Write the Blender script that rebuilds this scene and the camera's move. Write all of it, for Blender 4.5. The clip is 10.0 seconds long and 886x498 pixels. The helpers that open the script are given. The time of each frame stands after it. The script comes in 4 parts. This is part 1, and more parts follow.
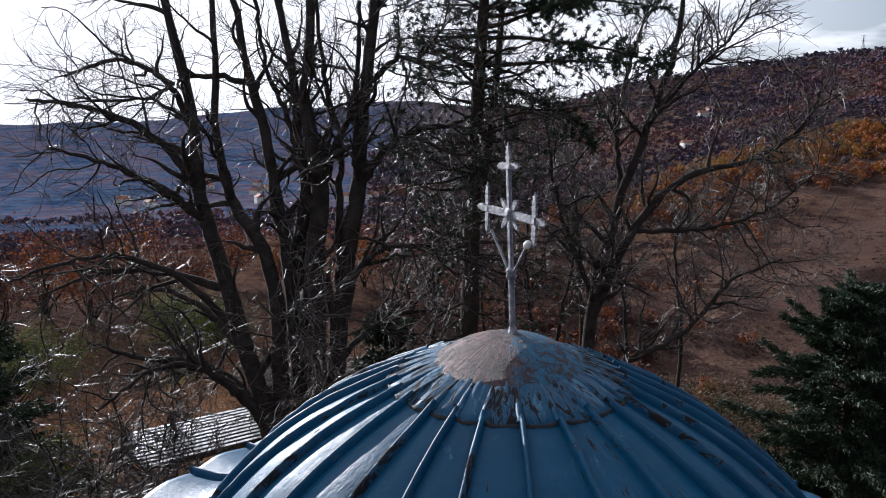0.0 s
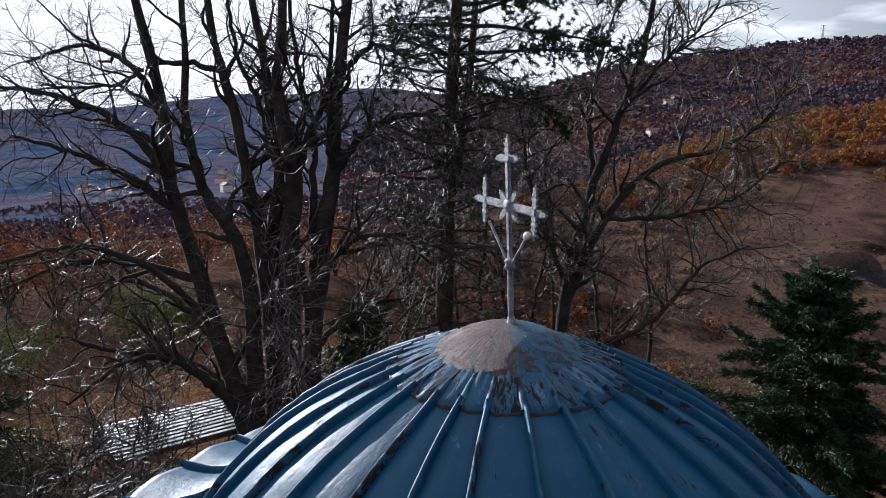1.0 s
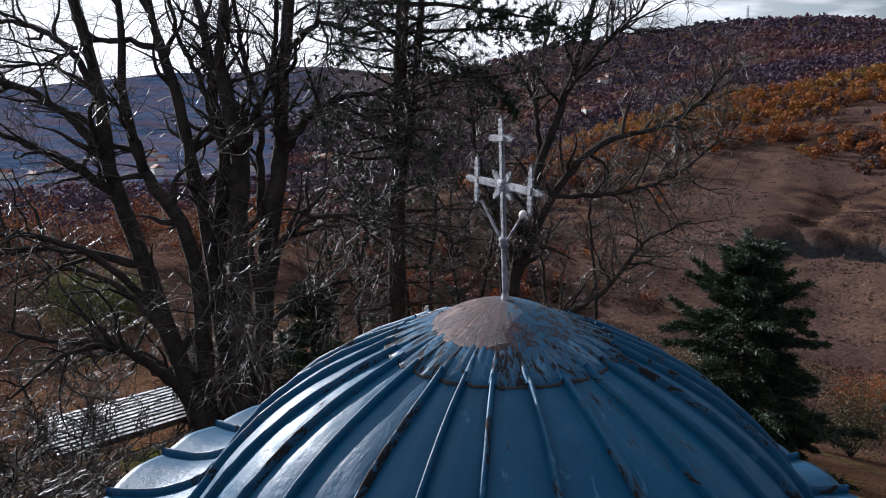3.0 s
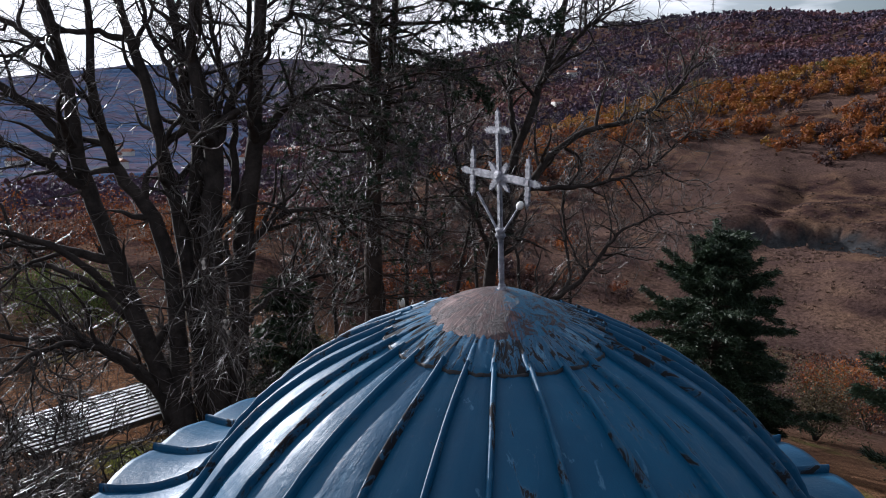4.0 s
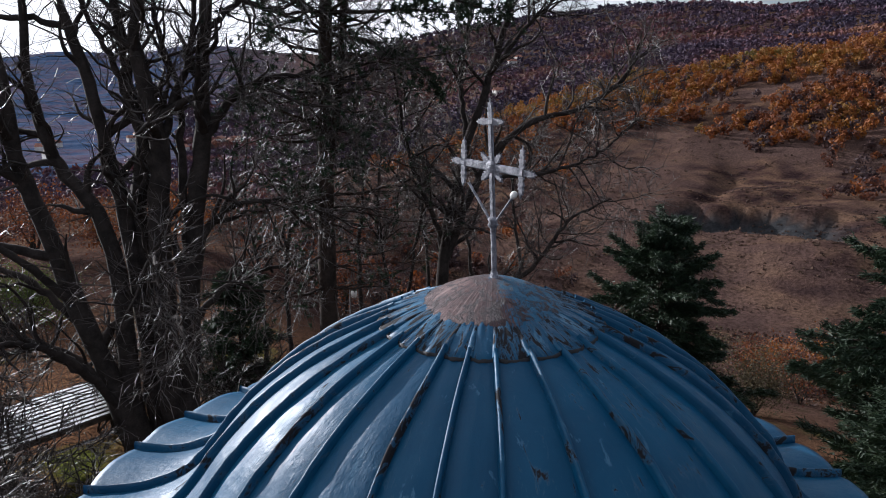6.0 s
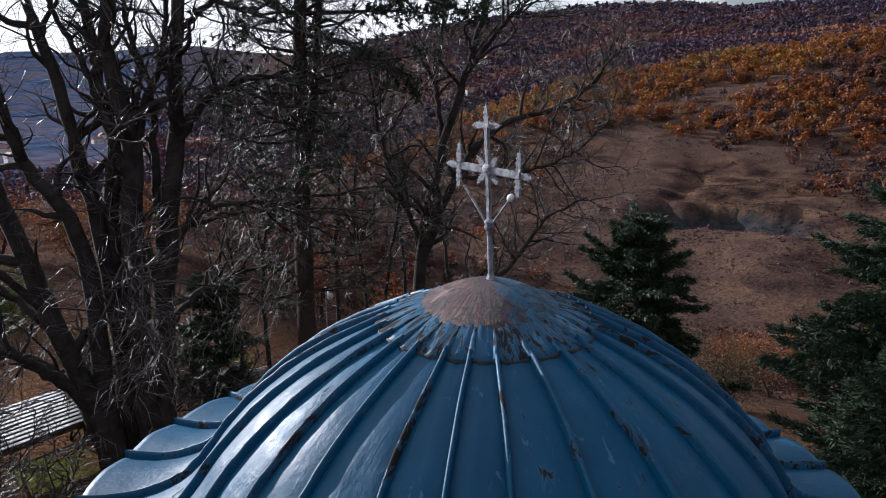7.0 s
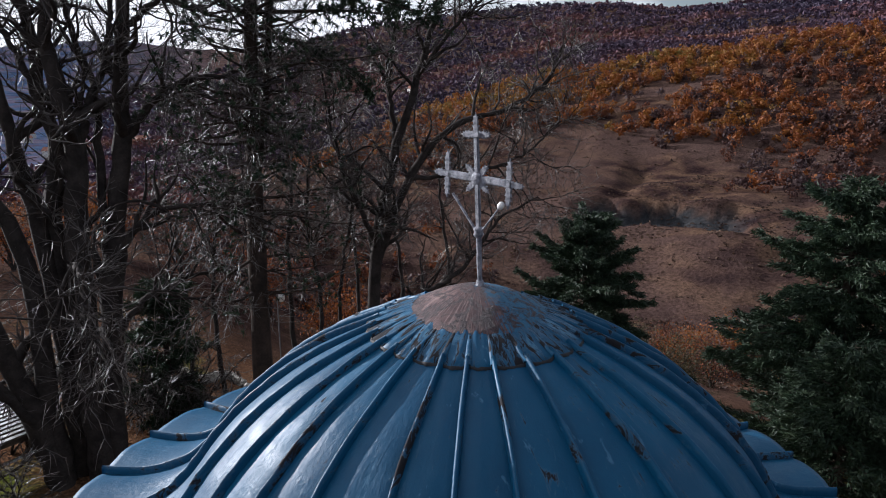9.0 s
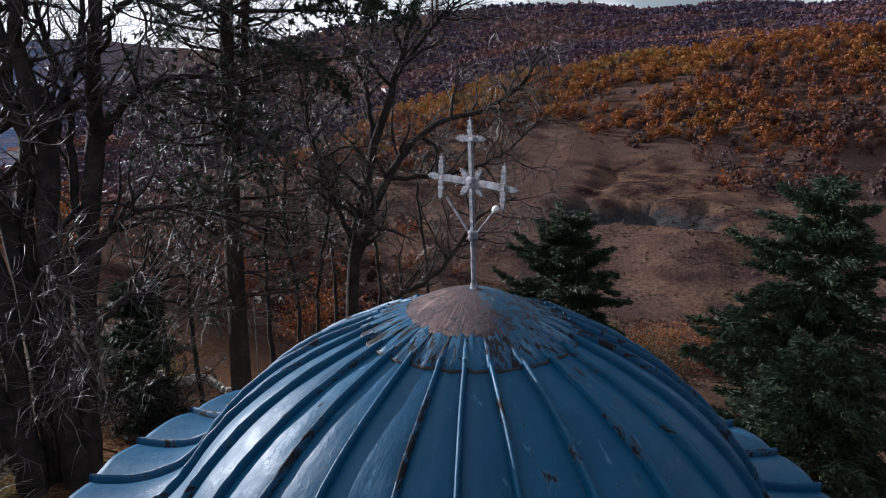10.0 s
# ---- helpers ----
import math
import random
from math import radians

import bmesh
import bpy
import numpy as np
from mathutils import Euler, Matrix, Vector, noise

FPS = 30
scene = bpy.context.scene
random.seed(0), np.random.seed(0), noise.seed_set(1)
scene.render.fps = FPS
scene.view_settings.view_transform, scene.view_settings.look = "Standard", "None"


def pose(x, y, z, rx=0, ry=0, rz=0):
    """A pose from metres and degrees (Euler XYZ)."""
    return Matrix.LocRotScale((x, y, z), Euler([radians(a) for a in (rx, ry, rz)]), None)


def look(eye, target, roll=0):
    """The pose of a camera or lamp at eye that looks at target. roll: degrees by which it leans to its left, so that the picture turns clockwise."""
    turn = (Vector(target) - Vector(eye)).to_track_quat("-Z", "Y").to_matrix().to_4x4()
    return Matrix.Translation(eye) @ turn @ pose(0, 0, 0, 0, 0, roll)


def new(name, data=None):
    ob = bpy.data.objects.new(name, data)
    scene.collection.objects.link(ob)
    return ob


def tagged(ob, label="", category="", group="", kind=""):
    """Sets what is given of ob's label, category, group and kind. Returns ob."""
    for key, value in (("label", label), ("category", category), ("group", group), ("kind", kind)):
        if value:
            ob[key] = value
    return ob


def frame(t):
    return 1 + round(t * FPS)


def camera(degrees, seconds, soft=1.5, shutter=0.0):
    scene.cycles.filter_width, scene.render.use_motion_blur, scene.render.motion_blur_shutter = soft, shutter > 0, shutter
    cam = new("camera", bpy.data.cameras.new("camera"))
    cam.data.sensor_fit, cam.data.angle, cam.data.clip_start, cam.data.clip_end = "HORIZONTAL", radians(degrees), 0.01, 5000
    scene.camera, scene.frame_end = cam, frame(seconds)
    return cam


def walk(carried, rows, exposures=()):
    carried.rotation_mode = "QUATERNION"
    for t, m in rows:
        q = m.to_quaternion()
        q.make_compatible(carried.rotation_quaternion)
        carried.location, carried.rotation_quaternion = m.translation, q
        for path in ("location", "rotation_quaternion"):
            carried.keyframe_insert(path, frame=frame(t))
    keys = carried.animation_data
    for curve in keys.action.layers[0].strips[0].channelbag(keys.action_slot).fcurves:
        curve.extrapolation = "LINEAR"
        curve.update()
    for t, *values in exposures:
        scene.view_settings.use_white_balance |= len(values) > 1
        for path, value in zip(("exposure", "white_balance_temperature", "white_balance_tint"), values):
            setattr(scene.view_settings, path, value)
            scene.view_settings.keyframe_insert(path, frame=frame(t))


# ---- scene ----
cam = camera(65.5, 10.0, soft=1.0)
PATH = [
    (0, (0.007, -5.254, 12.52), (-0.2, -3.292, 12.197), -0.3),
    (0.5, (-0.114, -5.285, 12.538), (-0.275, -3.321, 12.197), -0.2),
    (1, (-0.226, -5.312, 12.555), (-0.343, -3.348, 12.197), -0.2),
    (1.5, (-0.335, -5.326, 12.569), (-0.409, -3.363, 12.193), -0.1),
    (2, (-0.45, -5.35, 12.574), (-0.479, -3.389, 12.182), -0.1),
    (2.5, (-0.553, -5.369, 12.571), (-0.54, -3.411, 12.166), -0.3),
    (4, (-0.873, -5.446, 12.571), (-0.735, -3.499, 12.134), -0.4),
    (4.5, (-0.98, -5.463, 12.573), (-0.801, -3.521, 12.126), -0.4),
    (5, (-1.087, -5.473, 12.573), (-0.866, -3.538, 12.117), -0.5),
    (5.5, (-1.187, -5.482, 12.584), (-0.928, -3.554, 12.119), -0.4),
    (7, (-1.497, -5.477, 12.633), (-1.12, -3.569, 12.163), -0.5),
    (7.5, (-1.595, -5.486, 12.662), (-1.182, -3.587, 12.191), -0.4),
    (8, (-1.689, -5.473, 12.687), (-1.238, -3.583, 12.214), -0.3),
    (8.5, (-1.776, -5.457, 12.709), (-1.286, -3.576, 12.234), -0.3),
    (9, (-1.868, -5.437, 12.725), (-1.34, -3.567, 12.25), -0.2),
    (9.5, (-1.949, -5.419, 12.743), (-1.386, -3.56, 12.267), -0.1),
    (10, (-2.033, -5.402, 12.763), (-1.435, -3.554, 12.287), -0.0),
]
walk(cam, [(t, look(eye, target, roll)) for t, eye, target, roll in PATH], [(0, 0.68, 5750, 11), (10, 0.68, 5750, 11)])

# ---- light ----
SUN_AZ, SUN_EL = -44.0, 17.0  # degrees clockwise from +y, and above the horizon
sun_data = bpy.data.lights.new("sun", "SUN")
sun_data.energy, sun_data.angle, sun_data.color = 5.0, radians(0.6), (1.0, 0.94, 0.87)
sun_dir = Vector((math.sin(radians(SUN_AZ)) * math.cos(radians(SUN_EL)), math.cos(radians(SUN_AZ)) * math.cos(radians(SUN_EL)), math.sin(radians(SUN_EL))))
sun = new("sun", sun_data)
sun.matrix_world = look(sun_dir * 60, (0, 0, 0))

world = bpy.data.worlds.new("world")
scene.world = world
world.use_nodes = True
wt = world.node_tree
wt.nodes.clear()
w_out = wt.nodes.new("ShaderNodeOutputWorld")
w_bg = wt.nodes.new("ShaderNodeBackground")
w_sky = wt.nodes.new("ShaderNodeTexSky")
w_sky.sky_type, w_sky.sun_disc = "NISHITA", False
w_sky.sun_elevation, w_sky.sun_rotation = radians(SUN_EL), radians(SUN_AZ)
w_sky.dust_density, w_sky.air_density, w_sky.ozone_density = 1.6, 1.0, 2.0
w_bg.inputs["Strength"].default_value = 0.046
# a bright veil of thin cloud round the sun, and a few loose clouds elsewhere
w_co = wt.nodes.new("ShaderNodeTexCoord")
w_map = wt.nodes.new("ShaderNodeMapping")
w_map.inputs["Scale"].default_value = (1.0, 1.0, 4.5)
w_noise = wt.nodes.new("ShaderNodeTexNoise")
w_noise.inputs["Scale"].default_value, w_noise.inputs["Detail"].default_value = 4.2, 6.0
w_ramp = wt.nodes.new("ShaderNodeValToRGB")
w_ramp.color_ramp.elements[0].position, w_ramp.color_ramp.elements[1].position = 0.45, 0.66
w_dot = wt.nodes.new("ShaderNodeVectorMath")
w_dot.operation = "DOT_PRODUCT"
w_dot.inputs[1].default_value = sun_dir
w_veil = wt.nodes.new("ShaderNodeMapRange")
w_veil.interpolation_type = "SMOOTHSTEP"
for key, value in (("From Min", 0.0), ("From Max", 1.0), ("To Min", 0.0), ("To Max", 1.0)):
    w_veil.inputs[key].default_value = value
w_add = wt.nodes.new("ShaderNodeMath")
w_add.operation, w_add.use_clamp = "ADD", True
w_mix = wt.nodes.new("ShaderNodeMixRGB")
w_mix.inputs["Color2"].default_value = (17.0, 16.4, 16.2, 1)
wt.links.new(w_co.outputs["Generated"], w_map.inputs["Vector"])
wt.links.new(w_co.outputs["Generated"], w_dot.inputs[0])
wt.links.new(w_dot.outputs["Value"], w_veil.inputs["Value"])
wt.links.new(w_map.outputs["Vector"], w_noise.inputs["Vector"])
wt.links.new(w_noise.outputs["Fac"], w_ramp.inputs["Fac"])
wt.links.new(w_ramp.outputs["Color"], w_add.inputs[0])
wt.links.new(w_veil.outputs["Result"], w_add.inputs[1])
wt.links.new(w_add.outputs["Value"], w_mix.inputs["Fac"])
wt.links.new(w_sky.outputs["Color"], w_mix.inputs["Color1"])
wt.links.new(w_mix.outputs["Color"], w_bg.inputs["Color"])
wt.links.new(w_bg.outputs["Background"], w_out.inputs["Surface"])


# ---- materials ----
def material(name, rough=0.8, metal=0.0, spec=0.5):
    m = bpy.data.materials.new(name)
    m.use_nodes = True
    b = m.node_tree.nodes["Principled BSDF"]
    b.inputs["Roughness"].default_value, b.inputs["Metallic"].default_value = rough, metal
    b.inputs["Specular IOR Level"].default_value = spec
    return m, m.node_tree, b


def noise_node(nt, scale, detail=4.0, rough=0.55, coord="Object", stretch=None, distort=0.0):
    co = nt.nodes.new("ShaderNodeTexCoord")
    n = nt.nodes.new("ShaderNodeTexNoise")
    n.inputs["Scale"].default_value, n.inputs["Detail"].default_value = scale, detail
    n.inputs["Roughness"].default_value, n.inputs["Distortion"].default_value = rough, distort
    if stretch:
        mp = nt.nodes.new("ShaderNodeMapping")
        mp.inputs["Scale"].default_value = stretch
        info = nt.nodes.new("ShaderNodeObjectInfo")
        far = nt.nodes.new("ShaderNodeMath")
        far.operation = "MULTIPLY"
        far.inputs[1].default_value = 61.0
        nt.links.new(info.outputs["Random"], far.inputs[0])
        nt.links.new(far.outputs["Value"], mp.inputs["Location"])
        nt.links.new(co.outputs[coord], mp.inputs["Vector"])
        nt.links.new(mp.outputs["Vector"], n.inputs["Vector"])
    else:
        nt.links.new(co.outputs[coord], n.inputs["Vector"])
    return n.outputs["Fac"]


def ramp(nt, fac, stops):
    r = nt.nodes.new("ShaderNodeValToRGB")
    e = r.color_ramp.elements
    while len(e) < len(stops):
        e.new(0.5)
    for el, (p, c) in zip(e, stops):
        el.position, el.color = p, (*c, 1)
    nt.links.new(fac, r.inputs["Fac"])
    return r.outputs["Color"]


def mix(nt, fac, a, b, kind="MIX"):
    m = nt.nodes.new("ShaderNodeMixRGB")
    m.blend_type = kind
    for key, v in (("Fac", fac), ("Color1", a), ("Color2", b)):
        if isinstance(v, (int, float)):
            m.inputs[key].default_value = v
        elif isinstance(v, tuple):
            m.inputs[key].default_value = (*v, 1)
        else:
            nt.links.new(v, m.inputs[key])
    return m.outputs["Color"]


def bump(nt, b, height, strength=0.4, dist=0.02):
    n = nt.nodes.new("ShaderNodeBump")
    n.inputs["Strength"].default_value, n.inputs["Distance"].default_value = strength, dist
    nt.links.new(height, n.inputs["Height"])
    nt.links.new(n.outputs["Normal"], b.inputs["Normal"])


def simple(name, c1, c2, scale, rough=0.8, metal=0.0, strength=0.3, dist=0.01, fine=6.0, spec=0.4):
    """Two colours by coarse noise, fine grain and relief."""
    m, nt, b = material(name, rough, metal, spec)
    coarse, grain = noise_node(nt, scale), noise_node(nt, scale * fine, 6)
    col = ramp(nt, coarse, [(0.35, c1), (0.65, c2)])
    col = mix(nt, 0.45, col, ramp(nt, grain, [(0.3, (0.35, 0.35, 0.35)), (0.7, (1.0, 1.0, 1.0))]), "MULTIPLY")
    nt.links.new(col, b.inputs["Base Color"])
    bump(nt, b, grain, strength, dist)
    return m


def painted_sheet(name, wear_lo, wear_hi, fade_and_lit=0.62):
    """Blue paint on sheet metal, chipped to dark and pale primer, dented; pale patches are fading and painted sunlight.
    """
    m, nt, b = material(name, 0.5, 0.0, 0.23)
    fade = noise_node(nt, 1.0, 5, stretch=(1.3, 1.3, 1.3))
    col = ramp(nt, fade, [(0.3, (0.001, 0.042, 0.096)), (0.7, (0.003, 0.063, 0.132))])
    info = nt.nodes.new("ShaderNodeObjectInfo")
    col = mix(nt, 0.35, col, ramp(nt, info.outputs["Random"], [(0.0, (0.72, 0.76, 0.8)), (1.0, (1.0, 1.0, 1.0))]), "MULTIPLY")
    # flakes and runs follow the fall of the sheet
    streak = noise_node(nt, 1.0, 8, 0.72, stretch=(20.0, 4.5, 4.5), distort=0.8)
    where = noise_node(nt, 1.0, 3, stretch=(1.6, 1.6, 1.6))
    pale = ramp(nt, noise_node(nt, 1.0, 8, 0.72, stretch=(7.0, 3.0, 3.0), distort=0.4), [(fade_and_lit, (0, 0, 0)), (fade_and_lit + 0.04, (1, 1, 1))])
    col = mix(nt, mix(nt, 0.45, (0.0, 0.0, 0.0), pale), col, (0.09, 0.20, 0.30))
    worn = mix(nt, 0.35, streak, where)
    # a pale halo of primer round every dark chip
    halo = ramp(nt, worn, [(wear_lo - 0.03, (0, 0, 0)), (wear_lo, (1, 1, 1))])
    col = mix(nt, mix(nt, 0.15, (0.0, 0.0, 0.0), halo), col, (0.16, 0.22, 0.27))
    chip = ramp(nt, worn, [(wear_lo, (0, 0, 0)), (wear_hi, (1, 1, 1))])
    col = mix(nt, chip, col, (0.011, 0.010, 0.012))
    nt.links.new(col, b.inputs["Base Color"])
    rr = ramp(nt, noise_node(nt, 5.0, 5), [(0.3, (0.43, 0.43, 0.43)), (0.7, (0.56, 0.56, 0.56))])
    nt.links.new(mix(nt, chip, rr, (0.85, 0.85, 0.85)), b.inputs["Roughness"])
    dents = mix(nt, 0.22, noise_node(nt, 3.0, 3), streak)
    crease = mix(nt, 0.16, dents, noise_node(nt, 1.0, 4, 0.6, stretch=(16.0, 10.0, 10.0), distort=1.2))
    hammered = mix(nt, 0.10, crease, noise_node(nt, 26.0, 2))
    bump(nt, b, mix(nt, chip, hammered, (0.42, 0.42, 0.42)), 0.45, 0.05)
    return m


M_SHEET = painted_sheet("blue_painted_sheet", 0.60, 0.62)
# its lower pale threshold paints sunlit patches beside the folds
M_UPPER = painted_sheet("blue_chipped_sheet", 0.51, 0.53, 0.55)
M_RIB = painted_sheet("blue_painted_rib", 0.555, 0.575)
M_FLAKED = painted_sheet("blue_flaked_rib", 0.515, 0.535)


def cap_material():
    """Bare pinkish primer worn in streaks that run down from the top, old blue paint flaking, more of it towards +x."""
    m, nt, b = material("weathered_cap", 0.6, 0.0, 0.3)
    co = nt.nodes.new("ShaderNodeTexCoord")
    sep = nt.nodes.new("ShaderNodeSeparateXYZ")
    nt.links.new(co.outputs["Object"], sep.inputs["Vector"])
    turn = nt.nodes.new("ShaderNodeMath")
    turn.operation = "ARCTAN2"
    nt.links.new(sep.outputs["X"], turn.inputs[0])
    nt.links.new(sep.outputs["Y"], turn.inputs[1])
    polar = nt.nodes.new("ShaderNodeCombineXYZ")
    nt.links.new(turn.outputs["Value"], polar.inputs["X"])
    nt.links.new(sep.outputs["Z"], polar.inputs["Y"])

    def run(scale, detail):
        mp = nt.nodes.new("ShaderNodeMapping")
        mp.inputs["Scale"].default_value = scale
        n = nt.nodes.new("ShaderNodeTexNoise")
        n.inputs["Scale"].default_value, n.inputs["Detail"].default_value, n.inputs["Roughness"].default_value = 1.0, detail, 0.7
        n.inputs["Distortion"].default_value = 0.4
        nt.links.new(polar.outputs["Vector"], mp.inputs["Vector"])
        nt.links.new(mp.outputs["Vector"], n.inputs["Vector"])
        return n.outputs["Fac"]

    base = ramp(nt, noise_node(nt, 2.6, 7, 0.65), [(0.34, (0.023, 0.011, 0.012)), (0.5, (0.068, 0.034, 0.034)), (0.68, (0.175, 0.104, 0.094))])
    long_run, fine_run = run((9.0, 3.0, 1.0), 6), run((30.0, 6.0, 1.0), 7)
    base = mix(nt, mix(nt, 0.65, (0, 0, 0), ramp(nt, fine_run, [(0.52, (0, 0, 0)), (0.60, (1, 1, 1))])), base, (0.22, 0.15, 0.14))
    base = mix(nt, ramp(nt, long_run, [(0.50, (0, 0, 0)), (0.62, (0.85, 0.85, 0.85))]), base, (0.038, 0.024, 0.028))
    slope = nt.nodes.new("ShaderNodeMapRange")
    for key, value in (("From Min", -0.50), ("From Max", 0.55), ("To Min", 0.0), ("To Max", 1.0)):
        slope.inputs[key].default_value = value
    nt.links.new(sep.outputs["X"], slope.inputs["Value"])
    left = mix(nt, 0.36, mix(nt, 0.5, noise_node(nt, 6.0, 9, 0.75, distort=0.6), fine_run), slope.outputs["Result"])
    base = mix(nt, ramp(nt, left, [(0.50, (0, 0, 0)), (0.53, (1, 1, 1))]), base, (0.012, 0.082, 0.155))
    rust = ramp(nt, noise_node(nt, 9.0, 10, 0.8, distort=0.8), [(0.50, (0, 0, 0)), (0.55, (1, 1, 1))])
    base = mix(nt, rust, base, (0.03, 0.019, 0.022))
    nt.links.new(base, b.inputs["Base Color"])
    bump(nt, b, mix(nt, 0.5, fine_run, rust), 0.7, 0.03)
    return m


M_CAP = cap_material()
M_SEAM = simple("dark_seam", (0.012, 0.011, 0.012), (0.03, 0.03, 0.035), 9.0, 0.7)
M_CROSS = simple("silver_paint", (0.10, 0.105, 0.13), (0.33, 0.33, 0.37), 16.0, 0.5, 0.1, 0.9, 0.014)
M_BULB = simple("white_glass", (0.75, 0.74, 0.70), (0.82, 0.81, 0.78), 6.0, 0.3, 0, 0.05, 0.002)
M_WALL = simple("lime_plaster", (0.55, 0.50, 0.42), (0.66, 0.62, 0.54), 1.5, 0.9)
M_BARK = simple("grey_bark", (0.026, 0.021, 0.019), (0.055, 0.045, 0.04), 2.2, 0.95, 0, 0.9, 0.03, spec=0.15)
M_PINEBARK = simple("pine_bark", (0.03, 0.023, 0.019), (0.065, 0.046, 0.037), 1.8, 0.95, 0, 0.9, 0.04, spec=0.15)
M_TWIG = simple("twig_bark", (0.03, 0.023, 0.021), (0.085, 0.068, 0.06), 3.0, 0.45, 0, 0.3, 0.005, spec=0.45)
M_PALE = simple("pale_metal", (0.74, 0.74, 0.75), (0.86, 0.86, 0.86), 2.0, 0.3, 0.85, 0.15, 0.004)
M_WOOD = simple("dark_wood", (0.05, 0.034, 0.024), (0.11, 0.075, 0.05), 3.0, 0.75)
M_STONE = simple("pale_stone", (0.26, 0.24, 0.21), (0.42, 0.40, 0.36), 2.5, 0.9, 0, 0.6, 0.03)
M_PLASTER = simple("house_plaster", (0.6, 0.57, 0.52), (0.75, 0.72, 0.68), 0.4, 0.9)
M_ROOF = simple("clay_roof", (0.22, 0.09, 0.06), (0.34, 0.15, 0.10), 0.7, 0.85)
M_RED = simple("faded_red_cloth", (0.45, 0.16, 0.12), (0.55, 0.25, 0.2), 3.0, 0.9)
M_STEEL = simple("grey_steel", (0.16, 0.16, 0.17), (0.24, 0.24, 0.25), 1.0, 0.5, 0.6)


def foliage(name, stops, rough=0.75, trans=0.25, low=0.4):
    """Leaf colour chosen by the tint of each plant, with a little variation leaf by leaf."""
    m, nt, b = material(name, rough, 0.0, 0.3)
    at = nt.nodes.new("ShaderNodeAttribute")
    at.attribute_name = "tint"
    col = ramp(nt, at.outputs["Fac"], stops)
    geo = nt.nodes.new("ShaderNodeNewGeometry")
    col = mix(nt, 0.5, col, ramp(nt, geo.outputs["Random Per Island"], [(0.0, (low, low, low)), (1.0, (1.0, 1.0, 1.0))]), "MULTIPLY")
    nt.links.new(col, b.inputs["Base Color"])
    b.inputs["Subsurface Weight"].default_value = 0.0
    tr = nt.nodes.new("ShaderNodeBsdfTranslucent")
    nt.links.new(col, tr.inputs["Color"])
    ms = nt.nodes.new("ShaderNodeMixShader")
    ms.inputs["Fac"].default_value = trans
    out = nt.nodes["Material Output"]
    nt.links.new(b.outputs["BSDF"], ms.inputs[1])
    nt.links.new(tr.outputs["BSDF"], ms.inputs[2])
    nt.links.new(ms.outputs["Shader"], out.inputs["Surface"])
    return m


M_NEEDLE = foliage("dark_needles", [(0.0, (0.012, 0.028, 0.014)), (1.0, (0.035, 0.055, 0.022))], 0.6, 0.1)
M_YELLOW = foliage("autumn_leaves", [(0.0, (0.048, 0.028, 0.031)), (0.2, (0.068, 0.032, 0.026)), (0.4, (0.20, 0.056, 0.015)), (0.62, (0.24, 0.083, 0.013)), (0.82, (0.23, 0.108, 0.015)), (1.0, (0.13, 0.10, 0.024))], low=0.3)
# bare purple and russet crowns, lifted and blued to include distance haze
M_FAR = foliage("hazy_far_woods", [(0.0, (0.034, 0.025, 0.047)), (0.4, (0.064, 0.038, 0.060)), (0.7, (0.115, 0.045, 0.044)), (1.0, (0.14, 0.06, 0.032))], 0.9, 0.05, 0.8)
M_PALELEAF = foliage("pale_leaves", [(0.0, (0.055, 0.045, 0.024)), (1.0, (0.11, 0.086, 0.04))])
M_GRASS = foliage("dry_grass", [(0.0, (0.045, 0.028, 0.024)), (0.5, (0.085, 0.05, 0.036)), (1.0, (0.14, 0.09, 0.058))], 0.9, 0.2)
M_GREEN = foliage("green_bush", [(0.0, (0.05, 0.08, 0.02)), (1.0, (0.12, 0.14, 0.03))])


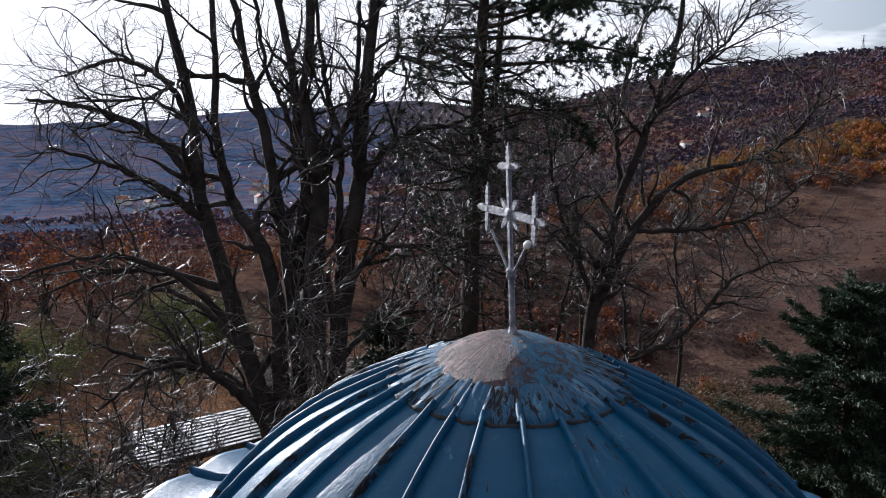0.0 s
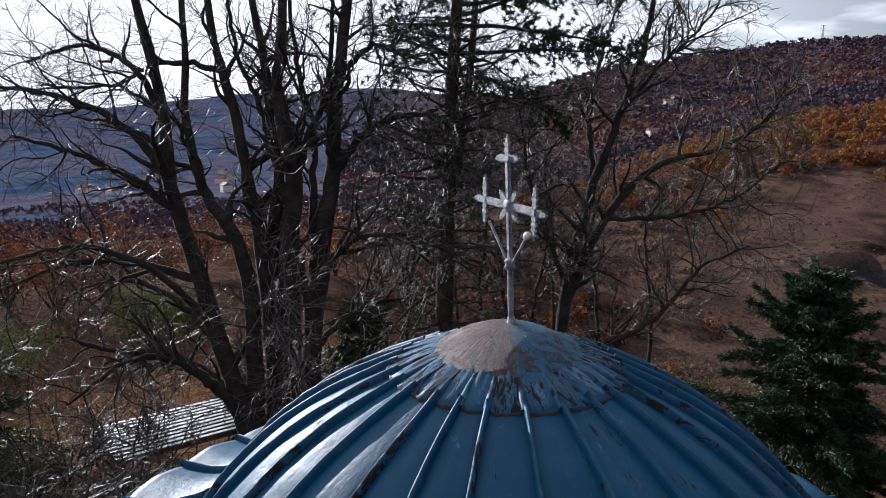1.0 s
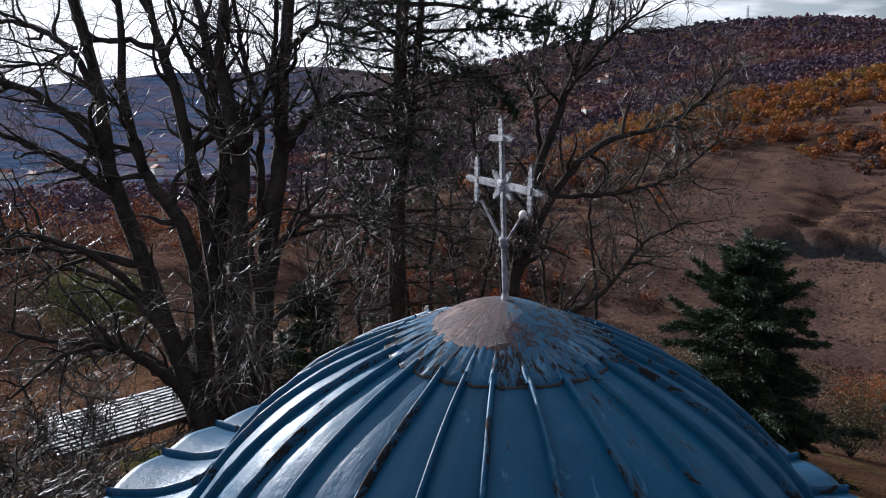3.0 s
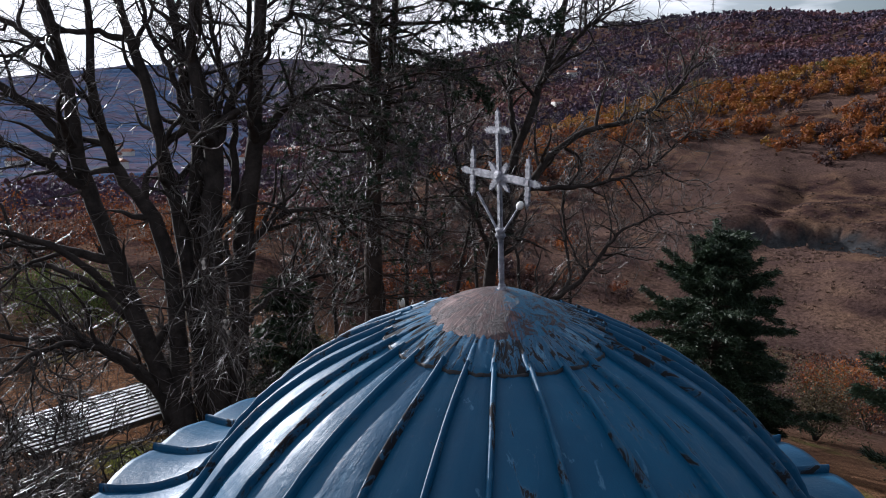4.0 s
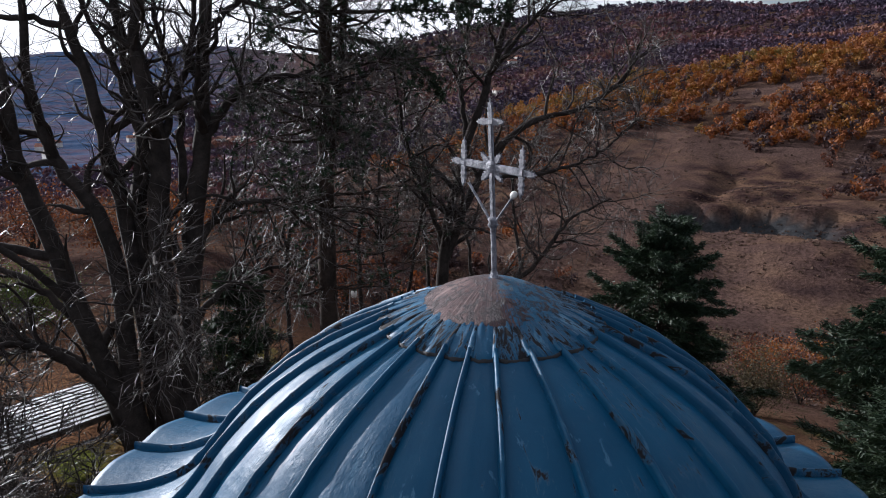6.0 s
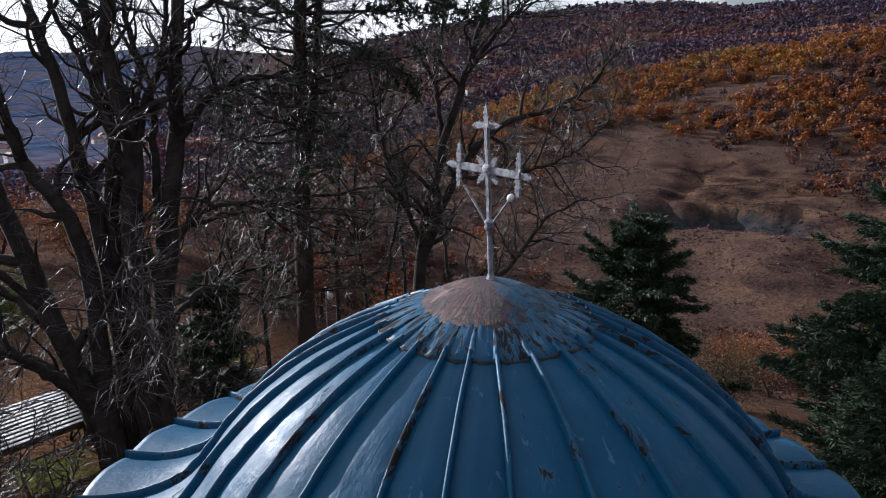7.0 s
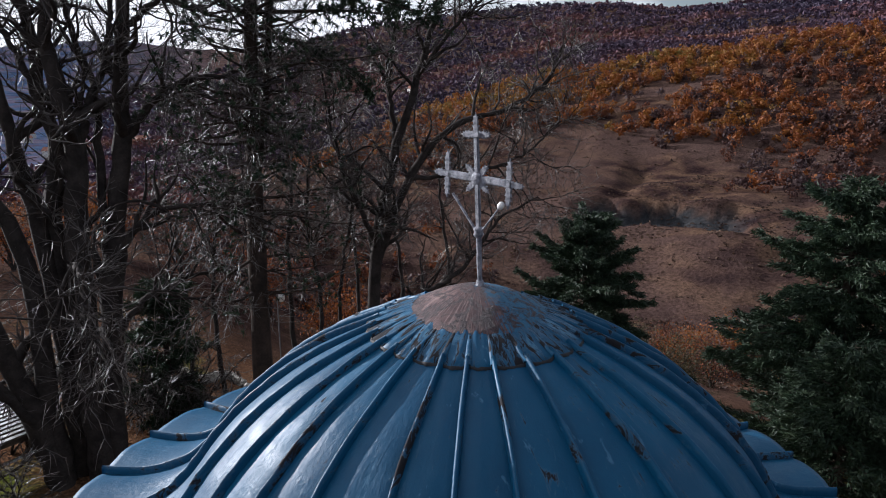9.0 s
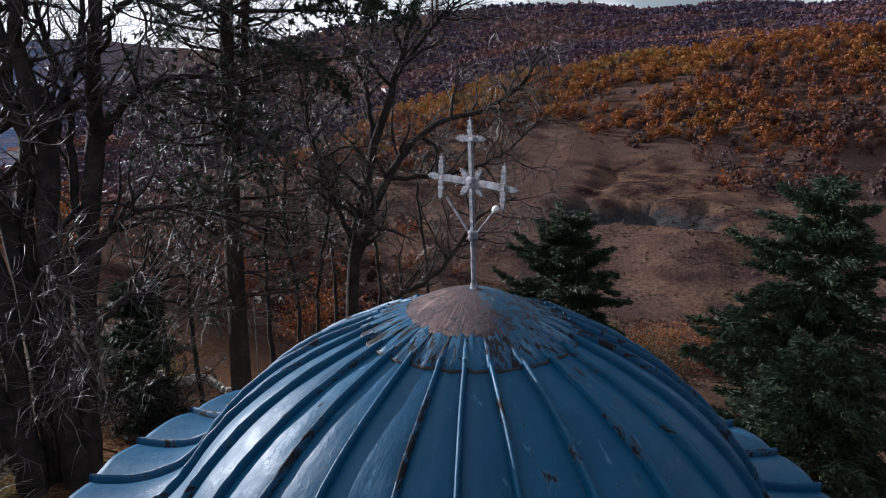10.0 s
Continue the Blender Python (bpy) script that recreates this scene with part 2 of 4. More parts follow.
def terrain_material():
    """Dry grass, bare soil and rock by noise and slope; far away in the valley leafless trees with blue haze in their
    colour.
    """
    m, nt, b = material("hill_ground", 1.0, 0.0, 0.0)
    big, mid, fine = noise_node(nt, 0.02, 6), noise_node(nt, 0.12, 6), noise_node(nt, 1.7, 6, 0.7)
    grass = ramp(nt, mid, [(0.36, (0.026, 0.016, 0.017)), (0.48, (0.064, 0.038, 0.031)), (0.62, (0.125, 0.076, 0.050))])
    grass = mix(nt, ramp(nt, big, [(0.42, (0, 0, 0)), (0.62, (1, 1, 1))]), grass, (0.098, 0.062, 0.052))
    rough = mix(nt, 0.8, grass, ramp(nt, fine, [(0.35, (0.3, 0.3, 0.3)), (0.62, (1.15, 1.15, 1.15))]), "MULTIPLY")
    at = nt.nodes.new("ShaderNodeAttribute")
    at.attribute_name = "cover"
    sep = nt.nodes.new("ShaderNodeSeparateColor")
    nt.links.new(at.outputs["Color"], sep.inputs["Color"])
    rock = ramp(nt, noise_node(nt, 0.35, 8, 0.75), [(0.3, (0.012, 0.013, 0.015)), (0.7, (0.058, 0.058, 0.060))])
    col = mix(nt, sep.outputs["Green"], rough, rock)
    # distance haze is mixed into this colour as blue
    hazy_woods = ramp(nt, noise_node(nt, 0.006, 12, 0.78), [(0.38, (0.028, 0.05, 0.10)), (0.47, (0.065, 0.10, 0.17)), (0.53, (0.11, 0.085, 0.115)), (0.62, (0.075, 0.125, 0.185))])
    hazy_woods = mix(nt, 0.75, hazy_woods, ramp(nt, noise_node(nt, 0.035, 9, 0.8), [(0.38, (0.35, 0.35, 0.4)), (0.62, (1.2, 1.1, 1.05))]), "MULTIPLY")
    col = mix(nt, sep.outputs["Red"], col, hazy_woods)
    litter = ramp(nt, noise_node(nt, 7.0, 8, 0.8), [(0.35, (0.04, 0.025, 0.018)), (0.5, (0.13, 0.068, 0.04)), (0.68, (0.30, 0.17, 0.09))])
    lawn = ramp(nt, noise_node(nt, 0.16, 4), [(0.55, (0, 0, 0)), (0.66, (1, 1, 1))])
    litter = mix(nt, lawn, litter, ramp(nt, noise_node(nt, 5.0, 6, 0.8), [(0.3, (0.05, 0.06, 0.015)), (0.7, (0.16, 0.17, 0.04))]))
    col = mix(nt, sep.outputs["Blue"], col, litter)
    nt.links.new(col, b.inputs["Base Color"])
    terrace = noise_node(nt, 1.0, 7, 0.7, stretch=(0.05, 0.16, 0.5), distort=0.6)
    bump(nt, b, mix(nt, 0.35, mix(nt, 0.5, mid, terrace), fine), 1.0, 1.4)
    return m


M_GROUND = terrain_material()


# ---- tools for meshes ----
def mesh_of(name, verts, faces, mat, smooth=True):
    me = bpy.data.meshes.new(name)
    me.from_pydata([tuple(v) for v in verts], [], [tuple(f) for f in faces])
    me.materials.append(mat)
    if smooth:
        me.polygons.foreach_set("use_smooth", [True] * len(me.polygons))
    me.update()
    return me


def mesh_arrays(name, verts, faces, mat, tint=None, smooth=True):
    """A mesh from arrays of vertices and of faces that all have the same number of corners."""
    verts, faces = np.asarray(verts, np.float32), np.asarray(faces, np.int32)
    me = bpy.data.meshes.new(name)
    n, k = faces.shape
    me.vertices.add(len(verts))
    me.vertices.foreach_set("co", verts.ravel())
    me.loops.add(n * k)
    me.loops.foreach_set("vertex_index", faces.ravel())
    me.polygons.add(n)
    me.polygons.foreach_set("loop_start", np.arange(0, n * k, k, dtype=np.int32))
    me.polygons.foreach_set("use_smooth", np.full(n, smooth))
    me.materials.append(mat)
    if tint is not None:
        a = me.attributes.new("tint", "FLOAT", "POINT")
        a.data.foreach_set("value", np.asarray(tint, np.float32))
    me.update(calc_edges=True)
    me.validate()
    return me


def part(name, me, parent, label="", m=None):
    """Links a mesh as one object under a thing or a part."""
    ob = new(name, me)
    ob.parent = parent
    if m is not None:
        ob.matrix_basis = m
    if label:
        ob["label"] = label
    return ob


def from_bm(name, bm, mat, smooth=True):
    me = bpy.data.meshes.new(name)
    bm.normal_update()
    bm.to_mesh(me)
    bm.free()
    me.materials.append(mat)
    me.polygons.foreach_set("use_smooth", [smooth] * len(me.polygons))
    return me


def box_mesh(name, size, mat, bevel=0.01):
    bm = bmesh.new()
    bmesh.ops.create_cube(bm, size=1.0, matrix=Matrix.Diagonal((*size, 1)))
    if bevel:
        bmesh.ops.bevel(bm, geom=list(bm.edges), offset=bevel, segments=2, affect="EDGES")
    return from_bm(name, bm, mat, False)


class Tubes:
    """Gathers tapered tubes along lines into one mesh."""

    def __init__(self):
        self.v, self.f, self.n = [], [], 0

    def add(self, pts, radii, sides):
        self.add_many(np.asarray(pts, float)[None], np.asarray(radii, float)[None], sides)

    def add_many(self, lines, radii, sides):
        """Lines of equal length, as one array (line, place, xyz), with their radii."""
        count, n = lines.shape[:2]
        tan = np.gradient(lines, axis=1)
        tan /= np.linalg.norm(tan, axis=2)[:, :, None] + 1e-9
        steep = np.abs(tan[:, 0, 2]) >= 0.8
        ref = np.where(steep[:, None], (1.0, 0.0, 0.0), (0.0, 0.0, 1.0))[:, None, :]
        a = np.cross(tan, np.broadcast_to(ref, tan.shape))
        a /= np.linalg.norm(a, axis=2)[:, :, None] + 1e-9
        b = np.cross(tan, a)
        ang = (np.arange(sides) * 2 * math.pi / sides)[None, None, :, None]
        ring = lines[:, :, None, :] + radii[:, :, None, None] * (np.cos(ang) * a[:, :, None, :] + np.sin(ang) * b[:, :, None, :])
        self.v.append(ring.reshape(-1, 3))
        c = np.arange(count)[:, None, None] * n * sides + np.arange(n - 1)[None, :, None] * sides
        i = c + np.arange(sides)[None, None, :]
        j = c + (np.arange(sides)[None, None, :] + 1) % sides
        self.f.append(np.stack([i, j, j + sides, i + sides], -1).reshape(-1, 4) + self.n)
        self.n += count * n * sides

    def mesh(self, name, mat):
        return mesh_arrays(name, np.concatenate(self.v), np.concatenate(self.f), mat)


def smooth_line(points, n):
    """A soft line through a few places."""
    p = np.asarray(points, float)
    t = np.linspace(0, len(p) - 1, n)
    out = []
    for s in t:
        i = min(int(s), len(p) - 2)
        u = s - i
        p0, p1, p2, p3 = p[max(i - 1, 0)], p[i], p[i + 1], p[min(i + 2, len(p) - 1)]
        out.append(0.5 * (2 * p1 + (p2 - p0) * u + (2 * p0 - 5 * p1 + 4 * p2 - p3) * u * u + (3 * p1 - p0 - 3 * p2 + p3) * u ** 3))
    return np.array(out)


def tris_cloud(centres, size, rng, flat=0.0, up=0.0):
    """One small leaf-like triangle at each centre, turned at random."""
    n = len(centres)
    a = rng.normal(size=(n, 3))
    b = rng.normal(size=(n, 3))
    a[:, 2] *= 1 - flat
    b[:, 2] *= 1 - flat
    a /= np.linalg.norm(a, axis=1)[:, None] + 1e-9
    b -= a * np.sum(a * b, axis=1)[:, None]
    b /= np.linalg.norm(b, axis=1)[:, None] + 1e-9
    s = (np.asarray(size) * rng.uniform(0.6, 1.4, n))[:, None]
    v = np.stack([centres + a * s, centres - a * s * 0.5 + b * s * 0.75, centres - a * s * 0.5 - b * s * 0.75], 1)
    return v.reshape(-1, 3), np.arange(3 * n).reshape(-1, 3)


# ---- the ground, one sheet to the horizon ----
HUB = (-0.8, -5.4)
SKY_AZ = [-180, -60, -38, -30, -20, -14, -11, -4, 8, 14, 20, 26, 30, 34, 40, 50, 70, 180]
SKY_EL = [1.0, 0.8, 0.9, 1.2, 2.3, 2.4, 2.9, 3.3, 3.75, 4.3, 4.9, 5.6, 5.6, 5.1, 5.1, 5.0, 4.1, 1.0]
CREST_AZ = [-10, 5, 9, 12.8, 16.8, 20.5, 24, 27.7, 32, 36, 40, 44, 50, 70, 180]
CREST_EL = [-7.2, -6.8, -4.9, -3.2, -1.8, -0.7, 0.1, 0.5, 1.4, 2.0, 2.6, 3.0, 3.2, 3.0, -3.0]
FAR_D = [45, 65, 110, 140, 160, 190, 250, 420, 650, 1000, 1600, 2400, 3500, 4500]
LEFT_EL = [-18, -12.8, -9.0, -8.5, -8.3, -8.1, -7.7, -6.7, -5.3, -3.7, -1.9, -0.4]


def smoothstep(a, b, x):
    t = min(max((x - a) / (b - a), 0.0), 1.0)
    return t * t * (3 - 2 * t)


def height_polar(az, d):
    sky, crest = np.interp(az, SKY_AZ, SKY_EL), np.interp(az, CREST_AZ, CREST_EL)
    w = smoothstep(-14, 12, az) * (1 - smoothstep(110, 160, az))
    left = LEFT_EL + [sky, sky - 0.8]
    right = [-26, -22.5, -18.5, -13.5, -11.7, -9.3, -6.8, crest, crest - 0.7, (crest + sky) / 2 - 0.3, sky, sky - 1.5, sky - 2.2, sky - 3]
    el = [a * (1 - w) + b * w for a, b in zip(left, right)]
    zs = [12.6 + q * math.tan(radians(e)) for q, e in zip(FAR_D, el)]
    near = -2.0 - 1.6 * w
    return float(np.interp(math.log(max(d, 1.0)), [math.log(q) for q in [1, 20, 31] + FAR_D], [-1.6, -1.8, near] + zs))


def ground(x, y):
    dx, dy = x - HUB[0], y - HUB[1]
    d, az = math.hypot(dx, dy), math.degrees(math.atan2(dx, dy))
    z = height_polar(az, d)
    s = smoothstep(25, 120, d)
    z += 0.12 * noise.noise((x * 0.3, y * 0.3, 0)) + s * (1.6 * noise.fractal((x * 0.02, y * 0.02, 3), 0.9, 2.1, 5) + 0.5 * noise.noise((x * 0.12, y * 0.12, 7)))
    z += (1 - min(1.0, 1.3 * knoll(az, d))) * smoothstep(60, 130, d) * (1 - smoothstep(380, 600, d)) * 2.0 * (0.5 - abs(noise.noise((x * 0.022 + 0.4 * noise.noise((x * 0.05, y * 0.05, 1)), y * 0.034, 17))) * 2)
    f = smoothstep(500, 1500, d)
    z += f * 16 * noise.fractal((x * 0.003, y * 0.003, 9), 1.0, 2.0, 5)
    # a smooth grassy knoll, and behind it a gully torn into the slope
    z += knoll(az, d) * 5.0
    z -= gully(az, d, x, y) * 7.0
    # a shallow ditch that climbs away from the gully
    run = az - 29.5 - (d - 185) * 0.04
    z -= 1.4 * math.exp(-(run / 0.9) ** 2) * smoothstep(185, 200, d) * (1 - smoothstep(255, 275, d))
    return z


def knoll(az, d):
    return math.exp(-((az - 39.0) / 5.6) ** 2) * math.exp(-((d - 140) / 15.0) ** 2)


def gully(az, d, x, y):
    """How deep the torn ground lies, from 0 to 1."""
    q = d + 0.8 * math.sin(az * 1.1) + 3 * noise.noise((az * 0.5, 3, 5)) + 2.5 * noise.noise((x * 0.2, y * 0.2, 8)) + 3.0 * noise.noise((az * 2.6, 1, 4))
    ends = smoothstep(25.5, 30, az) * (1 - 0.5 * smoothstep(34.5, 36, az)) * (1 - smoothstep(38, 41, az))
    return ends * smoothstep(158, 168, q) * (1 - smoothstep(181, 188, q)) * (0.85 + 0.1 * noise.noise((x * 0.09, y * 0.09, 21)) + 0.3 * noise.noise((x * 0.3, y * 0.3, 23)))


def at_bearing(az, d):
    return HUB[0] + d * math.sin(radians(az)), HUB[1] + d * math.cos(radians(az))


def build_ground():
    azs = np.concatenate([np.arange(-180, -62, 4.0), np.arange(-62, 74, 0.4), np.arange(74, 180, 4.0)])
    ds = np.concatenate([np.geomspace(2.0, 130, 48), np.linspace(133, 215, 46), np.geomspace(220, 4600, 62)])
    verts, cover = [(HUB[0], HUB[1], ground(*HUB))], [(0, 0, 1, 1)]
    for d in ds:
        for az in azs:
            x, y = at_bearing(az, d)
            verts.append((x, y, ground(x, y)))
            w = smoothstep(-16, 2, az) * (1 - smoothstep(110, 160, az))
            # the haze-blue colour grows with distance, on the valley side only
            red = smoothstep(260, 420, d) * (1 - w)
            green = smoothstep(0.12, 0.4, gully(az, d, x, y) + 0.2 * noise.noise((x * 0.3, y * 0.3, 2)) * (140 < d < 210))
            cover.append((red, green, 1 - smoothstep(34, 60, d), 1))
    n = len(azs)
    faces = [(0, 1 + (j + 1) % n, 1 + j) for j in range(n)]
    for i in range(len(ds) - 1):
        for j in range(n):
            a, b = 1 + i * n + j, 1 + i * n + (j + 1) % n
            faces.append((a, b, b + n, a + n))
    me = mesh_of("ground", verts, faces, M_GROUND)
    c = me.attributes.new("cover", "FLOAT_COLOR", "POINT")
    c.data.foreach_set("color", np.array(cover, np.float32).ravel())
    return tagged(new("ground", me), "dry brown grass hillside running down into a wooded valley, its far part coloured haze blue", "ground", kind="structure")


build_ground()


# ---- the dome ----
RIB_AZ = [-178, -165, -152, -139, -126, -114, -101, -88, -75.5, -63.4, -50.8, -35.2, -22.8, -10.3, 5.7, 22.3, 38, 52, 64, 75.5, 86.5, 97, 107.5, 119, 131, 143, 156, 169]
PROFILE = [(0.56, 10.79), (0.70, 10.735), (0.86, 10.66), (1.24, 10.485), (1.50, 10.345), (1.73, 10.195), (1.92, 10.045), (2.09, 9.89), (2.23, 9.74),
           (2.36, 9.58), (2.46, 9.43), (2.56, 9.28), (2.69, 9.13), (2.90, 9.005), (3.18, 8.93), (3.58, 8.90)]
LINE = smooth_line([(r, 0, z) for r, z in PROFILE], 76)
JOINT = next(i for i, p in enumerate(LINE) if p[0] >= 0.86)


EAVE_SHIFT = -0.18


def on_dome(u, i, out=0.0, width=0.25, facing=0.0):
    """A place on the panel beside the -y axis: u across it from -1 to 1, i along the profile, raised by out; width and facing in radians."""
    r, _, z = LINE[i]
    a, b = LINE[max(i - 1, 0)], LINE[min(i + 1, len(LINE) - 1)]
    t = Vector((b[0] - a[0], b[2] - a[2])).normalized()
    nr, nz = -t.y, t.x
    ang = u * width / 2
    r2, z2 = r + nr * out, z + nz * out
    off = EAVE_SHIFT * smoothstep(2.35, 3.1, r)
    return Vector((math.sin(ang) * r2 + off * math.cos(facing), -math.cos(ang) * r2 - off * math.sin(facing), z2))


def sheet_panel(i0, i1, lift, seed, lip, sag, width, facing):
    cols, rows = 10, list(range(i0, i1 + 1, 2))
    if rows[-1] != i1:
        rows.append(i1)
    verts, faces = [], []
    for k, i in enumerate(rows):
        r = LINE[i][0]
        for c in range(cols + 1):
            u = -1 + 2 * c / cols
            pillow = (1 - u * u) * 0.018 * min(1.0, r / 1.6)
            flare = smoothstep(2.7, 3.5, r)
            pillow += (1 - u * u) * 0.04 * flare
            wob = 0.012 * noise.noise((u * 2.2, i * 0.16, seed)) * (1 - u * u)
            verts.append(on_dome(u, i, lift + pillow + wob, width, facing))
    # the lower edge sags a little between two ribs
    for c in range(cols + 1):
        u = -1 + 2 * c / cols
        v = verts[(len(rows) - 1) * (cols + 1) + c]
        away = v - verts[(len(rows) - 2) * (cols + 1) + c]
        v += away.normalized() * sag * (1 - u * u) * (1 + 0.5 * noise.noise((u * 3, seed, 2)))
    for k in range(len(rows) - 1):
        for c in range(cols):
            a = k * (cols + 1) + c
            faces.append((a, a + cols + 1, a + cols + 2, a + 1))
    # folded lower edge
    base, k = len(verts), len(rows) - 1
    for c in range(cols + 1):
        v = verts[k * (cols + 1) + c].copy()
        v.z -= lip * (1 + 0.35 * noise.noise((c * 1.7, seed, 5)))
        verts.append(v)
    for c in range(cols):
        a = k * (cols + 1) + c
        faces.append((a, base + c, base + c + 1, a + 1))
    return verts, faces


def rib_mesh(name, i0, i1, h0, h1, w0, w1, mat, seed, facing):
    verts, faces = [], []
    shape = [(-1.0, -0.2), (-0.82, 0.55), (-0.5, 0.92), (0.0, 1.0), (0.5, 0.92), (0.82, 0.55), (1.0, -0.2)]
    rows = list(range(i0, i1 + 1))
    for k, i in enumerate(rows):
        s = k / (len(rows) - 1)
        h, w = h0 + (h1 - h0) * s, w0 + (w1 - w0) * s
        sway = 0.014 * noise.noise((i * 0.11, seed, 1.5)) / max(LINE[i][0], 0.5)
        h *= 1 + 0.16 * noise.noise((i * 0.3, seed, 8))
        for sx, sy in shape:
            p = on_dome(0, i, h * sy, 0.25, facing)
            side = sx * w / 2 + sway * LINE[i][0]
            p.x += side
            verts.append(p)
    n = len(shape)
    for k in range(len(rows) - 1):
        for c in range(n - 1):
            a = k * n + c
            faces.append((a, a + n, a + n + 1, a + 1))
    faces.append(tuple(range(n - 1, -1, -1)))
    faces.append(tuple((len(rows) - 1) * n + c for c in range(n)))
    return mesh_of(name, verts, faces, mat)


def revolve(name, prof, mat, seg=64, wob=0.0):
    verts, faces = [], []
    for r, z in prof:
        for k in range(seg):
            a = 2 * math.pi * k / seg
            q = wob * noise.noise((math.cos(a) * 2.4 * r, math.sin(a) * 2.4 * r, z * 2))
            verts.append((math.cos(a) * (r + q), math.sin(a) * (r + q), z + q * 0.6))
    for i in range(len(prof) - 1):
        for k in range(seg):
            a, b = i * seg + k, i * seg + (k + 1) % seg
            faces.append((a, a + seg, b + seg, b))
    return mesh_of(name, verts, faces, mat)


def build_church():
    church = tagged(new("church_dome"), "ribbed church dome of chipped blue sheet metal, worn cap", "dome")
    church.location = (-0.03, 0.0, 0.0)
    last = len(LINE) - 1
    for k, deg in enumerate(RIB_AZ):
        width = radians((RIB_AZ[(k + 1) % len(RIB_AZ)] - deg) % 360)
        turn, half = Matrix.Rotation(radians(deg), 4, "Z"), Matrix.Rotation(radians(deg) + width / 2, 4, "Z")
        part("panel", mesh_of("panel", *sheet_panel(JOINT, last, 0.0, 3.1 * k, 0.03, 0.0, width, radians(deg) + width / 2), M_SHEET), church, m=half)
        vs, fs = sheet_panel(0, JOINT + 1, 0.014, 2.3 * k, 0.02, 0.03, width, 0.0)
        part("upper_panel", mesh_of("upper_panel", vs, fs, M_UPPER), church, m=half)
        edge, below = vs[-22:-11], vs[-11:]
        rim = [v + Vector((0, 0.006, 0.006)) for v in edge] + [v + Vector((0, -0.004, 0.003)) for v in edge]
        rim += [v + Vector((0, -0.006 - 0.012 * noise.noise((i * 0.9, k, 3)), -0.001)) for i, v in enumerate(below)]
        part("seam_edge", mesh_of("seam_edge", rim, [(r * 11 + c, r * 11 + c + 11, r * 11 + c + 12, r * 11 + c + 1) for r in range(2) for c in range(10)], M_SEAM), church, "ragged dark edge", half)
        part("rib", rib_mesh("rib", JOINT, last, 0.06, 0.085, 0.045, 0.05, M_FLAKED if deg in (22.3, 64, -35.2) else M_RIB, 4.7 * k, radians(deg)), church, m=turn)
        part("fold", rib_mesh("fold", 0, JOINT + 1, 0.012, 0.045, 0.03, 0.065, M_UPPER, 5.9 * k, 0.0), church, m=turn)
    cap = [(0.0, 11.0), (0.06, 10.998), (0.15, 10.985), (0.26, 10.955), (0.37, 10.915), (0.47, 10.865), (0.55, 10.82), (0.615, 10.785), (0.635, 10.765), (0.62, 10.745)]
    part("cap", revolve("cap", cap, M_CAP, 72, 0.018), church, "worn bare metal cap, pinkish grey with flaking blue paint")
    wall = [(3.30, 8.86), (3.30, 8.70), (3.05, 8.62), (3.0, 8.4), (3.0, -2.2), (2.6, -2.2), (2.6, 8.86)]
    part("drum_wall", revolve("drum_wall", wall, M_WALL, 48), church, "plain lime plastered drum wall under the eaves")
    return church


build_church()


# ---- the cross ----
def finial_mesh(name, reach):
    """A cast fleur with a notched point and a swelling at its foot, pointing up from the origin."""
    bm = bmesh.new()
    outline = [(0.02, 0.0), (0.03, 0.02), (0.012, 0.034), (0.034, 0.075), (0.009, 0.068), (0.03, 0.115), (0.008, 0.104), (0.022, 0.152), (0.006, 0.142), (0.0, 0.185)]
    pts = [(x * 1.3, y * reach / 0.185) for x, y in outline] + [(-x * 1.3, y * reach / 0.185) for x, y in outline[-2::-1]]
    front = [bm.verts.new((x * 0.85, -0.010, y)) for x, y in pts]
    back = [bm.verts.new((x * 0.85, 0.010, y)) for x, y in pts]
    bm.faces.new(front)
    bm.faces.new(back[::-1])
    for i in range(len(pts)):
        j = (i + 1) % len(pts)
        bm.faces.new((front[j], front[i], back[i], back[j]))
    bmesh.ops.bevel(bm, geom=list(bm.edges), offset=0.004, segments=1, affect="EDGES")
    return from_bm(name, bm, M_CROSS, False)


def rod(name, a, b, r, mat, sides=8, swell=0.0):
    t = Tubes()
    pts = smooth_line([a, (Vector(a) + Vector(b)) / 2, b], 9)
    t.add(pts, [r * (1 + swell * math.sin(i * 2.1)) for i in range(9)], sides)
    return t.mesh(name, mat)


def ball(name, r, mat, squash=1.0):
    bm = bmesh.new()
    bmesh.ops.create_icosphere(bm, subdivisions=2, radius=r, matrix=Matrix.Diagonal((1, 1, squash, 1)))
    return from_bm(name, bm, mat)


